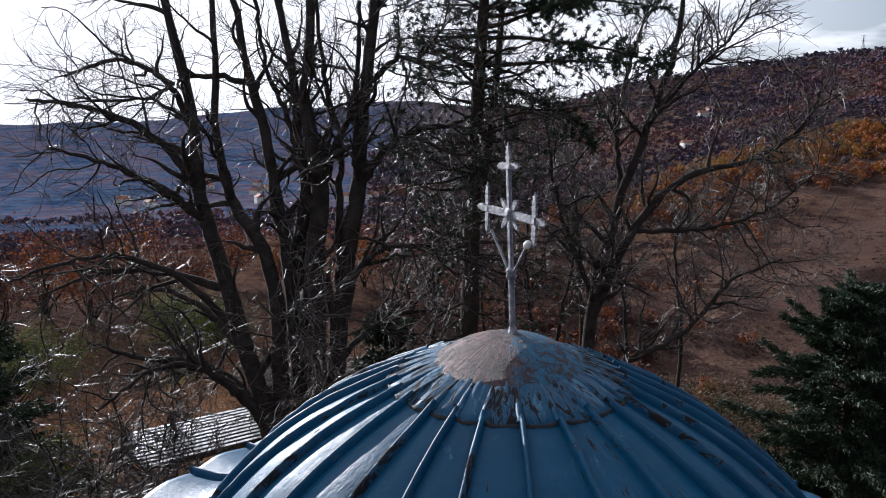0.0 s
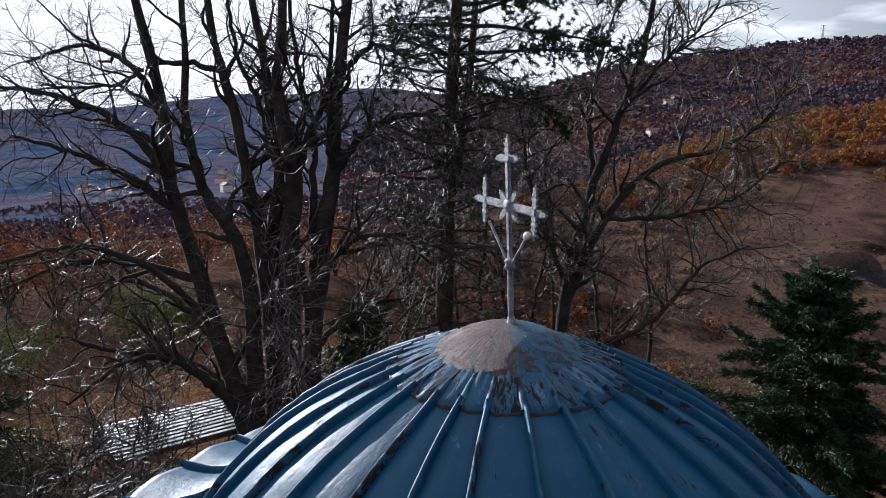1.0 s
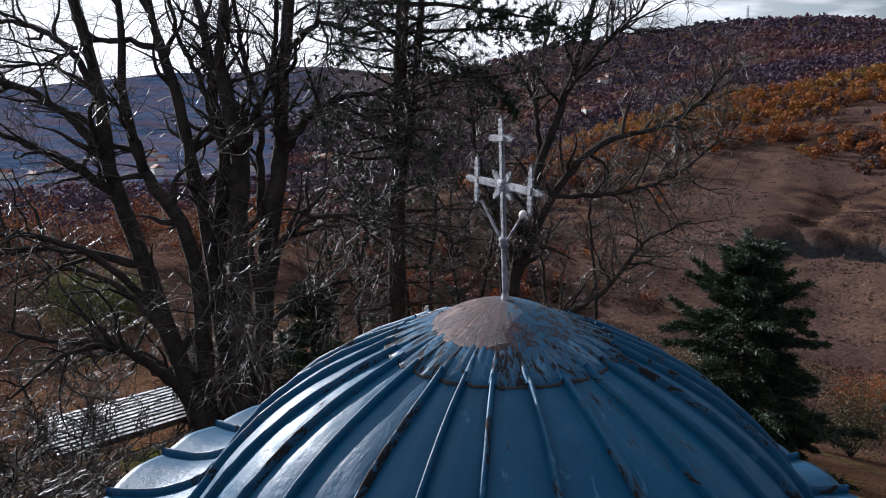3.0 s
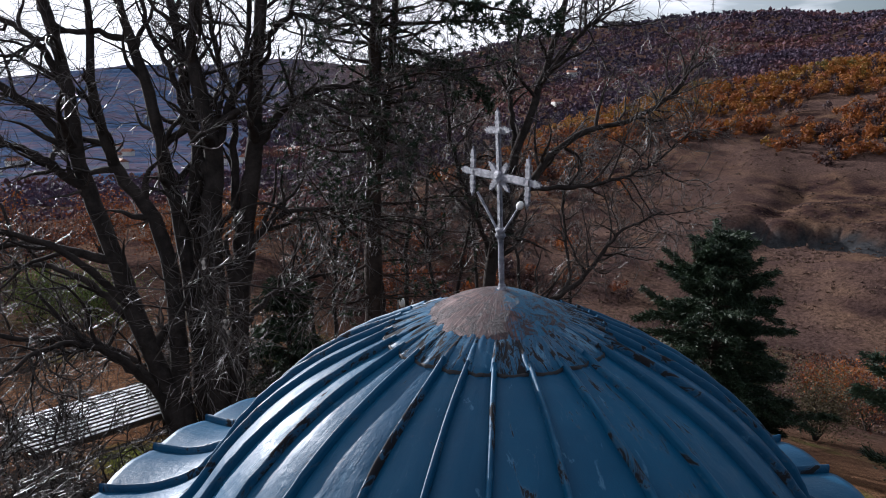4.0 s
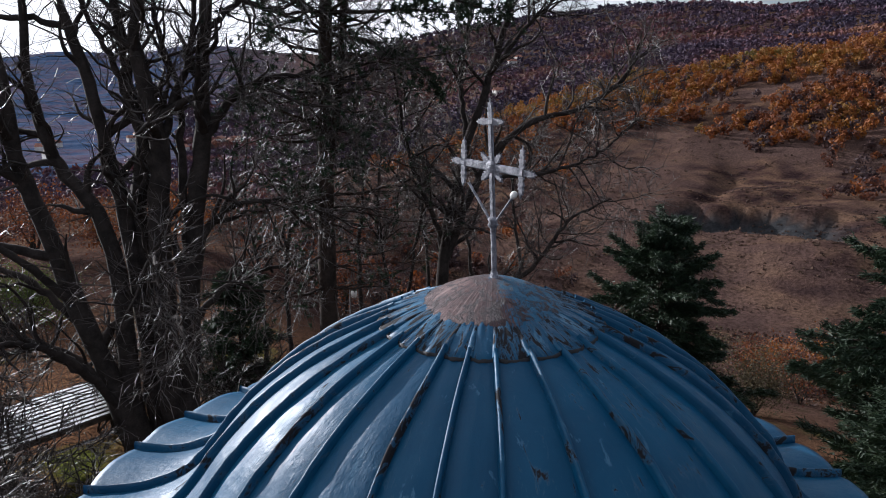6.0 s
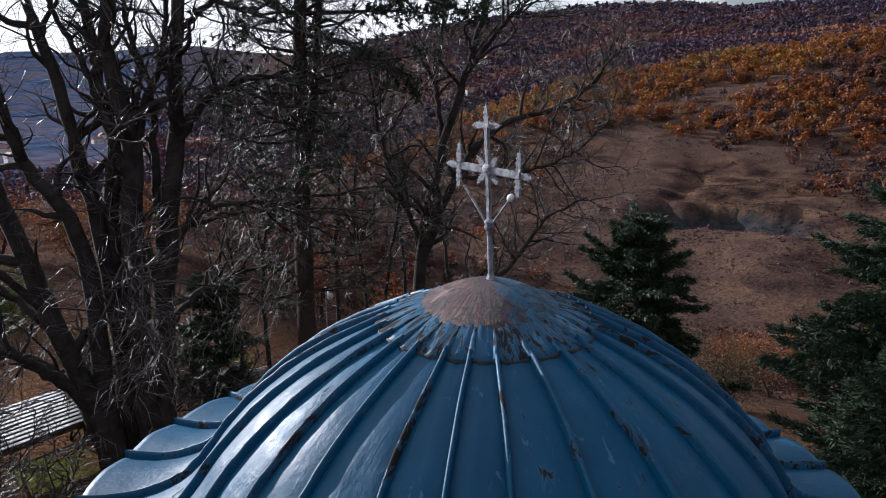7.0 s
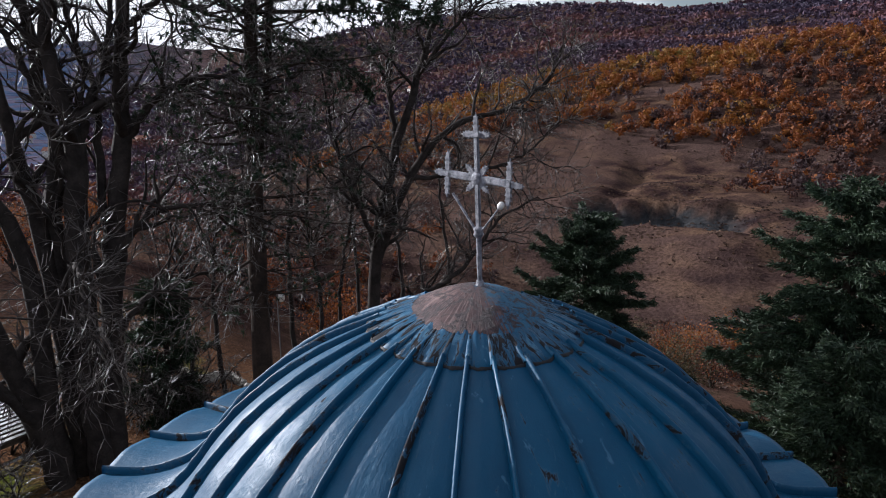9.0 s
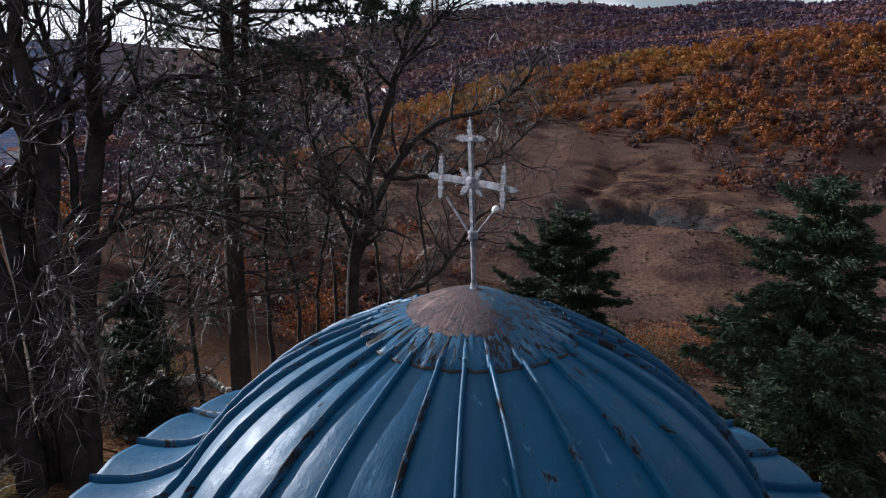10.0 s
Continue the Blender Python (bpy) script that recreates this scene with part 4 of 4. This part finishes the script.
def pine(seed):
    rng = np.random.default_rng(seed)
    tree = tagged(new("pine_tree"), "tall black pine with bare lower limbs and dark needle tufts above", "tree")
    foot = np.array((-1.9, 21.6, G0 - 0.2))
    tree.location = foot
    trunk = smooth_line([(-1.9, 21.6, G0 - 0.2), (-1.8, 21.8, 4.6), (-1.7, 22.0, 9.0), (-1.45, 22.0, 14.5), (-1.2, 22.0, 18.5), (-1.0, 22.0, 24.0)], 36) - foot
    wood, twigs, spots = Tubes(), Tubes(), []
    wood.add(trunk, np.linspace(0.42, 0.13, 36) * (1 + 0.05 * rng.normal(size=36)), 12)
    second = smooth_line([(-1.7, 22.0, 8.6), (-1.0, 22.2, 12.6), (-0.6, 22.3, 17.0), (-0.3, 22.3, 23.0)], 20) - foot
    wood.add(second, np.linspace(0.2, 0.08, 20), 9)
    n = 150
    pick = rng.uniform(0.2, 1.0, n)
    p = np.where((rng.uniform(size=n) < 0.72)[:, None], trunk[(pick * 35).astype(int)], second[(rng.uniform(0.05, 1, n) * 19).astype(int)])
    zz = p[:, 2] + foot[2]
    a = rng.uniform(0, 2 * math.pi, n)
    d = np.stack([np.cos(a), np.sin(a), rng.uniform(-0.2, 0.3, n)], 1)
    limbs = wander_many(p, d, rng.uniform(2.0, 5.4, n), 10, rng, 0.13, -0.004)
    wood.add_many(limbs, taper(rng.uniform(0.035, 0.085, n), np.full(n, 0.012), 11), 5)
    p2, d2, s2, k2 = sprouts(limbs, 12, rng, 0.5, 1.1)
    b2 = wander_many(p2, d2, rng.uniform(0.5, 1.8, len(k2)), 5, rng, 0.2, 0.0)
    twigs.add_many(b2, taper(np.full(len(k2), 0.015), np.full(len(k2), 0.007), 6), 3)
    p3, d3, s3, k3 = sprouts(b2, 6, rng, 0.5, 1.0)
    b3 = wander_many(p3, d3, rng.uniform(0.2, 0.7, len(k3)), 2, rng, 0.2, 0.02)
    twigs.add_many(b3, np.tile([0.009, 0.007, 0.004], (len(k3), 1)), 3)
    green = np.clip((zz[k2[k3]] - 5.0) / 12.0, 0, 1) * s2[k3]
    spots = list(b3[rng.uniform(size=len(k3)) < 0.09 + 0.25 * green][:, -1])
    # heavy green boughs reaching out over the bare tree
    for z0, ax, ay, ln in [(15.2, 1.0, 0.1, 6.2), (16.2, 1.0, -0.1, 6.8), (17.0, 0.9, 0.25, 7.0), (14.4, 1.0, 0.2, 4.8), (17.8, 1.0, 0.0, 7.6), (16.6, 0.8, -0.5, 5.6), (18.4, 1, 0.2, 7.0)]:
        line = wander(np.array((-1.3, 22.0, z0)) - foot, (ax, ay, 0.02), ln, 10, rng, 0.07, 0.004)
        wood.add(line, np.linspace(0.10, 0.015, 11), 6)
        for _ in range(80):
            p2, d2, s2 = sprout(line[2:], rng, rng.uniform(0.5, 1.2))
            b2 = wander(p2, d2, rng.uniform(0.3, 1.1), 4, rng, 0.2, 0.03)
            twigs.add(b2, np.linspace(0.014, 0.006, 5), 4)
            if s2 > 0.2:
                spots += [b2[-1], b2[-2], b2[-3]]
    spots = np.array(spots)
    many = np.repeat(spots, 22, axis=0)
    off = rng.normal(size=many.shape)
    off /= np.linalg.norm(off, axis=1)[:, None]
    # needles: long thin triangles standing out of each tuft
    rad = rng.uniform(0.10, 0.24, len(many))[:, None]
    side = np.cross(off, rng.normal(size=many.shape))
    side /= np.linalg.norm(side, axis=1)[:, None] + 1e-9
    v = np.stack([many + side * 0.026, many - side * 0.026, many + off * rad], 1).reshape(-1, 3)
    tint = np.repeat(rng.beta(1.5, 2.5, len(spots)), 66)
    part("trunk", wood.mesh("trunk", M_PINEBARK), tree)
    part("crown", twigs.mesh("crown", M_TWIG), tree)
    part("crown", mesh_arrays("crown", v, np.arange(len(v)).reshape(-1, 3), M_NEEDLE, tint, False), tree)


pine(5)


def leafy_shrub(name, label, x, y, tall, wide, mat, tint, seed, leaves=2600, size=0.09, sparse=0.0):
    """A shrub or small tree still in leaf: forked stems and clumps of small leaves with gaps."""
    rng = np.random.default_rng(seed)
    z = ground(x, y) - 0.1
    bush = tagged(new(name), label, "shrub" if tall < 4 else "tree")
    bush.location = (x, y, z)
    wood, lines = Tubes(), []
    for _ in range(6):
        a = rng.uniform(0, 2 * math.pi)
        line = wander((0, 0, 0), (math.cos(a) * wide * 0.5, math.sin(a) * wide * 0.5, tall), tall * rng.uniform(0.7, 1.0), 9, rng, 0.12, 0.02)
        wood.add(line, np.linspace(0.02 * tall, 0.01, 10), 6)
        for _ in range(9):
            p, d, _ = sprout(line[3:], rng, 0.9)
            b = wander(p, d, wide * rng.uniform(0.3, 0.7), 5, rng, 0.2, 0.02)
            wood.add(b, np.linspace(0.02, 0.006, 6), 4)
            lines.append(b)
    tips = np.concatenate([b[2:] for b in lines])
    pick = tips[rng.integers(0, len(tips), leaves)] + rng.normal(0, 0.16 * wide, (leaves, 3))
    v, f = tris_cloud(pick, size, rng)
    t = np.repeat(np.clip(rng.normal(tint, 0.1, leaves), 0, 1), 3)
    part("stem", wood.mesh("stem", M_BARK), bush)
    part("crown", mesh_arrays("crown", v, f, mat, t, False), bush)


for k, (az, d, tall, wide, tint) in enumerate([(36.5, 64, 4.5, 3.6, 0.5), (39.5, 66, 5.0, 3.6, 0.62), (41.5, 70, 4.5, 3.4, 0.7), (34.0, 70, 3.6, 3.2, 0.3), (44, 68, 5.5, 4.0, 0.75), (37.8, 58, 4.0, 3.4, 0.25), (47, 60, 5.0, 4.0, 0.6)]):
    leafy_shrub("autumn_shrub", "thin shrub with the last orange leaves on the slope", *at_bearing(az, d), tall, wide, M_YELLOW, tint, 300 + k, 2200, 0.11)
for k, (az, d, tall, wide) in enumerate([(17.5, 44, 6.5, 4.6), (22, 47, 6.0, 4.4), (29.5, 50, 5.5, 4.2), (34.5, 50, 4.5, 3.6)]):
    leafy_shrub("pale_shrub", "feathery shrub with faded straw-coloured leaves", *at_bearing(az, d), tall, wide, M_PALELEAF, 0.5, 330 + k, 5200, 0.075)
for k, (az, d, tall, wide) in enumerate([(-37.5, 27, 3.4, 3.0), (-36, 46, 3.0, 4.0), (-28, 52, 2.6, 4.0), (-24, 50, 2.4, 3.6)]):
    leafy_shrub("green_shrub", "yellow-green evergreen shrub on the lawn", *at_bearing(az, d), tall, wide, M_GREEN, 0.5, 350 + k, 5200, 0.07)
for k, (az, d, tall) in enumerate([(-39, 62, 6), (-36, 66, 7), (-33, 60, 6), (-30, 70, 7), (-27, 64, 6), (-23, 72, 7), (-18, 66, 6), (-12, 70, 6), (-6, 66, 6), (0, 62, 5), (5, 60, 5)]):
    leafy_shrub("autumn_tree", "small tree with thinning russet leaves at the edge of the valley", *at_bearing(az, d), tall, 4.2, M_YELLOW, 0.25 + 0.09 * (k % 4), 370 + k, 2600, 0.12)


# ---- woods on the hills ----
def far_crowns(places, radii, tall, tints, clumps, size, rng, mat, name, label):
    """Crowns as loose heaps of leaf clumps, ragged in outline, all in one mesh."""
    n = len(places)
    lobes = rng.normal(size=(n, 6, 3))
    lobes *= (rng.uniform(0.3, 0.75, (n, 6)) / (np.linalg.norm(lobes, axis=2) + 1e-9))[:, :, None]
    around = rng.normal(size=(n, clumps, 3))
    around /= np.linalg.norm(around, axis=2)[:, :, None] + 1e-9
    off = lobes[np.arange(n)[:, None], rng.integers(0, 6, (n, clumps))] + around * rng.uniform(0.25, 0.55, (n, clumps, 1))
    scale = np.stack([radii, radii, tall * 0.5], 1)[:, None, :]
    c = places[:, None, :] + off * scale + np.stack([np.zeros(n), np.zeros(n), tall * 0.5], 1)[:, None, :]
    c = c.reshape(-1, 3)
    # leaf clumps lie roughly along the crown's surface
    nrm = around.reshape(-1, 3) + rng.normal(0, 0.3, (n * clumps, 3))
    a = np.cross(nrm, rng.normal(size=nrm.shape))
    a /= np.linalg.norm(a, axis=1)[:, None] + 1e-9
    b = np.cross(nrm, a)
    b /= np.linalg.norm(b, axis=1)[:, None] + 1e-9
    s = (np.repeat(radii, clumps) * size * rng.uniform(0.6, 1.4, n * clumps))[:, None]
    v = np.stack([c + a * s, c - a * s * 0.5 + b * s * 0.8, c - a * s * 0.5 - b * s * 0.8], 1).reshape(-1, 3)
    f = np.arange(3 * n * clumps).reshape(-1, 3)
    t = np.repeat(np.clip(np.repeat(tints, clumps) + rng.normal(0, 0.05, n * clumps), 0, 1), 3)
    return tagged(new(name, mesh_arrays(name, v, f, mat, t, False)), label, "trees", kind="stuff")


def hill_wood():
    rng = np.random.default_rng(77)
    places, rad, tall, tint = [], [], [], []
    tries = 0
    while len(places) < 4500 and tries < 60000:
        tries += 1
        az = rng.uniform(3, 73)
        d = 200 + 240 * rng.uniform() ** 0.8
        x, y = at_bearing(az, d)
        s = (d - 215) / 225
        n = noise.fractal((x * 0.013, y * 0.013, 4), 1.0, 2.0, 4) + 0.5 * noise.noise((x * 0.05, y * 0.05, 14))
        lush = -0.40 + 1.6 * s + 0.6 * smoothstep(32, 48, az)
        if n + lush < rng.uniform(-0.1, 0.35):
            continue
        places.append((x, y, ground(x, y) - 0.3))
        r = rng.uniform(1.7, 3.6)
        rad.append(r)
        tall.append(r * rng.uniform(1.6, 2.5))
        warm = noise.noise((x * 0.02, y * 0.02, 31))
        bare = rng.uniform() < 0.30 - 0.22 * s
        tint.append(rng.uniform(0.0, 0.16) if bare else np.clip(0.34 + 0.42 * s - 0.16 * smoothstep(30, 46, az) + 0.3 * warm + rng.normal(0, 0.13), 0, 1))
    # scattered bushes on the open grass, closer in the hollow to the north
    for _ in range(1500):
        az, d = rng.uniform(-14, 66), rng.uniform(75, 240)
        x, y = at_bearing(az, d)
        bar = 0.28 - 0.35 * (1 - smoothstep(8, 22, az)) + 0.2 * smoothstep(22, 30, az) * (1 - smoothstep(40, 50, az))
        if noise.noise((x * 0.03, y * 0.03, 61)) < bar or (az > 22 and d < 125):
            continue
        places.append((x, y, ground(x, y) - 0.2))
        r = rng.uniform(0.7, 2.3)
        rad.append(r)
        tall.append(r * rng.uniform(1.4, 2.2))
        tint.append(np.clip(rng.normal(0.2 + 0.2 * smoothstep(10, 30, az), 0.12), 0, 1))
    far_crowns(np.array(places), np.array(rad), np.array(tall), np.array(tint), 96, 0.185, rng, M_YELLOW, "hillside_wood", "open wood of small yellow, orange and russet trees on the hillside")


def grass_tufts():
    """Coarse tufts and dead stalks that roughen the open slopes."""
    rng = np.random.default_rng(5)
    n = 20000
    places, rad, tint = [], [], []
    for a, q in zip(rng.uniform(4, 62, n), np.exp(rng.uniform(math.log(58), math.log(290), n))):
        x, y = at_bearing(a, q)
        k = noise.noise((x * 0.05, y * 0.05, 71))
        if k < rng.uniform(-0.5, 0.3):
            continue
        places.append((x, y, ground(x, y) - 0.1))
        rad.append(rng.uniform(0.16, 0.4) * (1 + q / 260))
        tint.append(np.clip(0.4 + 0.5 * noise.noise((x * 0.02, y * 0.02, 73)) + rng.normal(0, 0.2), 0, 1))
    rad = np.array(rad)
    far_crowns(np.array(places), rad, rad * 0.55, np.array(tint), 7, 0.5, rng, M_GRASS, "dry_grass", "tufts of dry brown grass on the open slope")


grass_tufts()


def far_wood(name, label, mat, az0, az1, near, far, n, seed, grow, gap):
    rng = np.random.default_rng(seed)
    az = rng.uniform(az0, az1, n)
    d = np.exp(rng.uniform(math.log(near), math.log(far), n))
    places, rad, tint = [], [], []
    for a, q in zip(az, d):
        x, y = at_bearing(a, q)
        if noise.fractal((x * 0.0045, y * 0.0045, 44), 1.0, 2.0, 5) < gap:
            continue
        places.append((x, y, ground(x, y) - 0.5))
        rad.append(rng.uniform(0.7, 1.3) * grow * (q / 1000.0) ** 0.6)
        # past 1100 m the colour steps further towards the hazy purple
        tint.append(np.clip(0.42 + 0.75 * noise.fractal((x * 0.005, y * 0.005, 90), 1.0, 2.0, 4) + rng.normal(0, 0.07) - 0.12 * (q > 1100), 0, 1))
    rad = np.array(rad)
    far_crowns(np.array(places), rad, rad * 1.5, np.array(tint), 12, 0.42, rng, mat, name, label)


hill_wood()
far_wood("far_wood", "leafless purple and russet woods covering the far hills, haze in their colour", M_FAR, -12, 74, 450, 1720, 23000, 78, 4.8, -2.0)
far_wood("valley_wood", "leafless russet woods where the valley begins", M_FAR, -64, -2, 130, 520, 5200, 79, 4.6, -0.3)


# ---- small things in the grounds ----
def garden_lamp(x, y, top):
    z = ground(x, y)
    lamp = tagged(new("garden_lamp"), "white lantern hanging from a curved post among the trees", "lamp")
    lamp.location = (x, y, z)
    h = top - z
    t = Tubes()
    t.add(smooth_line([(-0.22, 0, 0), (-0.22, 0, h * 0.6), (-0.22, 0, h + 0.25), (-0.12, 0, h + 0.45), (0.0, 0, h + 0.38), (0.02, 0, h + 0.25)], 30), [0.035] * 30, 8)
    part("post", t.mesh("post", M_STEEL), lamp)
    part("lantern", revolve("lantern", [(0.0, 0.28), (0.07, 0.27), (0.16, 0.21), (0.19, 0.05), (0.18, -0.12), (0.12, -0.24), (0.0, -0.28)], M_BULB, 20), lamp, "white glass globe", pose(0.02, 0, h))


garden_lamp(-0.55, 33.8, 0.55)


def pavilion():
    """An open shelter under a roof of narrow pale metal strips."""
    hut = tagged(new("garden_pavilion"), "open garden shelter with a striped pale metal roof", "pavilion")
    x, y = -13.0, 21.6
    z = ground(x, y) - 0.05
    hut.matrix_basis = pose(x, y, z, 0, 0, 40)
    eave = -0.75 - z
    strip = box_mesh("roof_strip", (6.4, 0.21, 0.014), M_PALE, 0.003)
    for k in range(11):
        part("roof_strip", strip, hut, m=pose(0, -2.2 + k * 0.44, eave + 0.95 - k * 0.039, -5))
    part("roof_board", box_mesh("roof_board", (6.2, 4.7, 0.05), M_WOOD, 0.01), hut, m=pose(0, 0.0, eave + 0.69, -5))
    part("fascia", box_mesh("fascia", (6.6, 0.05, 0.24), M_PALE, 0.01), hut, "broad white fascia board", pose(0, -2.6, eave + 0.28, 82))
    for px in (-2.9, 2.9):
        for py, top in ((-2.1, 0.8), (2.1, 0.45)):
            part("post", box_mesh("post", (0.14, 0.14, eave + top), M_WOOD, 0.012), hut, m=pose(px, py, (eave + top) / 2 - 0.02))
    part("beam", box_mesh("beam", (6.0, 0.12, 0.18), M_WOOD, 0.012), hut, m=pose(0, -2.1, eave + 0.72))
    part("beam", box_mesh("beam", (6.0, 0.12, 0.18), M_WOOD, 0.012), hut, m=pose(0, 2.1, eave + 0.36))


pavilion()


def bench(x, y, turn):
    z = ground(x, y)
    b = tagged(new("bench"), "faded red slatted bench on the ground by the shelter", "bench")
    b.matrix_basis = pose(x, y, z, 0, 0, turn)
    for k in range(3):
        part("slat", box_mesh("slat", (1.6, 0.11, 0.035), M_RED, 0.006), b, m=pose(0, -0.14 + 0.14 * k, 0.45))
    for sx in (-0.65, 0.65):
        part("leg", box_mesh("leg", (0.07, 0.4, 0.44), M_WOOD, 0.008), b, m=pose(sx, 0, 0.215))


bench(*at_bearing(-19.5, 22.5), 35)


def stone_wall():
    rng = np.random.default_rng(9)
    wall = tagged(new("stone_wall"), "low dry wall of pale rounded stones at the edge of the yard", "wall")
    stones = []
    for k in range(5):
        bm = bmesh.new()
        bmesh.ops.create_icosphere(bm, subdivisions=1, radius=0.2)
        for v in bm.verts:
            v.co *= rng.uniform(0.82, 1.15)
            v.co.z *= 0.75
        stones.append(from_bm("stone", bm, M_STONE, False))
    for k in range(46):
        az = -10 + 12.5 * k / 45
        x, y = at_bearing(az, 37.5 + 0.9 * math.sin(k * 0.4) - 0.05 * k)
        for row in range(2):
            part("stone", stones[rng.integers(0, 5)], wall, m=pose(x + rng.normal(0, 0.05), y + rng.normal(0, 0.05), ground(x, y) + 0.12 + 0.24 * row, rng.uniform(-20, 20), rng.uniform(-20, 20), rng.uniform(0, 360)))


stone_wall()


# ---- far things ----
def house(x, y, turn, size, label):
    z = ground(x, y) - 0.4
    h = tagged(new("house"), label, "house", "far houses")
    h.matrix_basis = pose(x, y, z, 0, 0, turn)
    w, d, t = size
    part("wall", box_mesh("wall", (w, d, t + 0.4), M_PLASTER, 0.05), h, m=pose(0, 0, t / 2))
    bm = bmesh.new()
    pts = [(-w / 2 - 0.5, -d / 2 - 0.5, 0), (w / 2 + 0.5, -d / 2 - 0.5, 0), (w / 2 + 0.5, d / 2 + 0.5, 0), (-w / 2 - 0.5, d / 2 + 0.5, 0), (-w / 2 - 0.5, 0, d * 0.36), (w / 2 + 0.5, 0, d * 0.36)]
    v = [bm.verts.new(p) for p in pts]
    for f in ((3, 2, 1, 0), (0, 1, 5, 4), (2, 3, 4, 5), (1, 2, 5), (3, 0, 4)):
        bm.faces.new([v[i] for i in f])
    part("roof", from_bm("roof", bm, M_ROOF, False), h, m=pose(0, 0, t + 0.2))
    for k in (-1, 1):
        part("window", box_mesh("window", (w * 0.16, 0.12, t * 0.35), M_STEEL, 0.02), h, m=pose(k * w * 0.25, -d / 2 - 0.04, t * 0.55))


def where_seen(az, el, near=200.0):
    """The first place along a bearing where the land comes up to a height angle."""
    d = near
    while d < 4000:
        x, y = at_bearing(az, d)
        if 12.6 + d * math.tan(radians(el)) <= ground(x, y):
            break
        d *= 1.02
    return at_bearing(az, d)


for az, el, w in [(14.4, 1.3, 14), (13.4, -1.2, 13), (14.9, 1.5, 10)]:
    house(*where_seen(az, el, 700), 20, (w, 9, 6), "white house alone on the wooded hillside")
rng_town = np.random.default_rng(4)
for k in range(16):
    az, el = rng_town.uniform(-36, -6), rng_town.uniform(-5.4, -3.8)
    house(*where_seen(az, el, 620), rng_town.uniform(0, 180), (rng_town.uniform(8, 13), 8, rng_town.uniform(4, 7)), "pale village house in the valley")


def pylon(az, d, tall):
    x, y = at_bearing(az, d)
    p = tagged(new("power_pylon"), "steel lattice pylon on the ridge", "pylon")
    p.location = (x, y, ground(x, y) - 1)
    t = Tubes()
    w = tall * 0.09
    for sx in (-1, 1):
        for sy in (-1, 1):
            t.add([(sx * w, sy * w, 0), (sx * w * 0.35, sy * w * 0.35, tall * 0.6), (sx * 0.3, sy * 0.3, tall)], [0.35, 0.3, 0.25], 4)
    for k in range(7):
        z0, z1 = tall * k / 8, tall * (k + 1) / 8
        a, b = w * (1 - 0.95 * z0 / tall), w * (1 - 0.95 * z1 / tall)
        for sy in (-1, 1):
            t.add([(-a, sy * a, z0), (b, sy * b, z1)], [0.18, 0.18], 4)
            t.add([(a, sy * a, z0), (-b, sy * b, z1)], [0.18, 0.18], 4)
    part("frame", t.mesh("frame", M_STEEL), p)
    for z in (0.68, 0.82, 0.95):
        c = Tubes()
        c.add([(-tall * 0.16, 0, tall * z), (0, 0, tall * (z + 0.02)), (tall * 0.16, 0, tall * z)], [0.2, 0.35, 0.2], 4)
        part("crossarm", c.mesh("crossarm", M_STEEL), p)


pylon(24.6, 1590, 34)
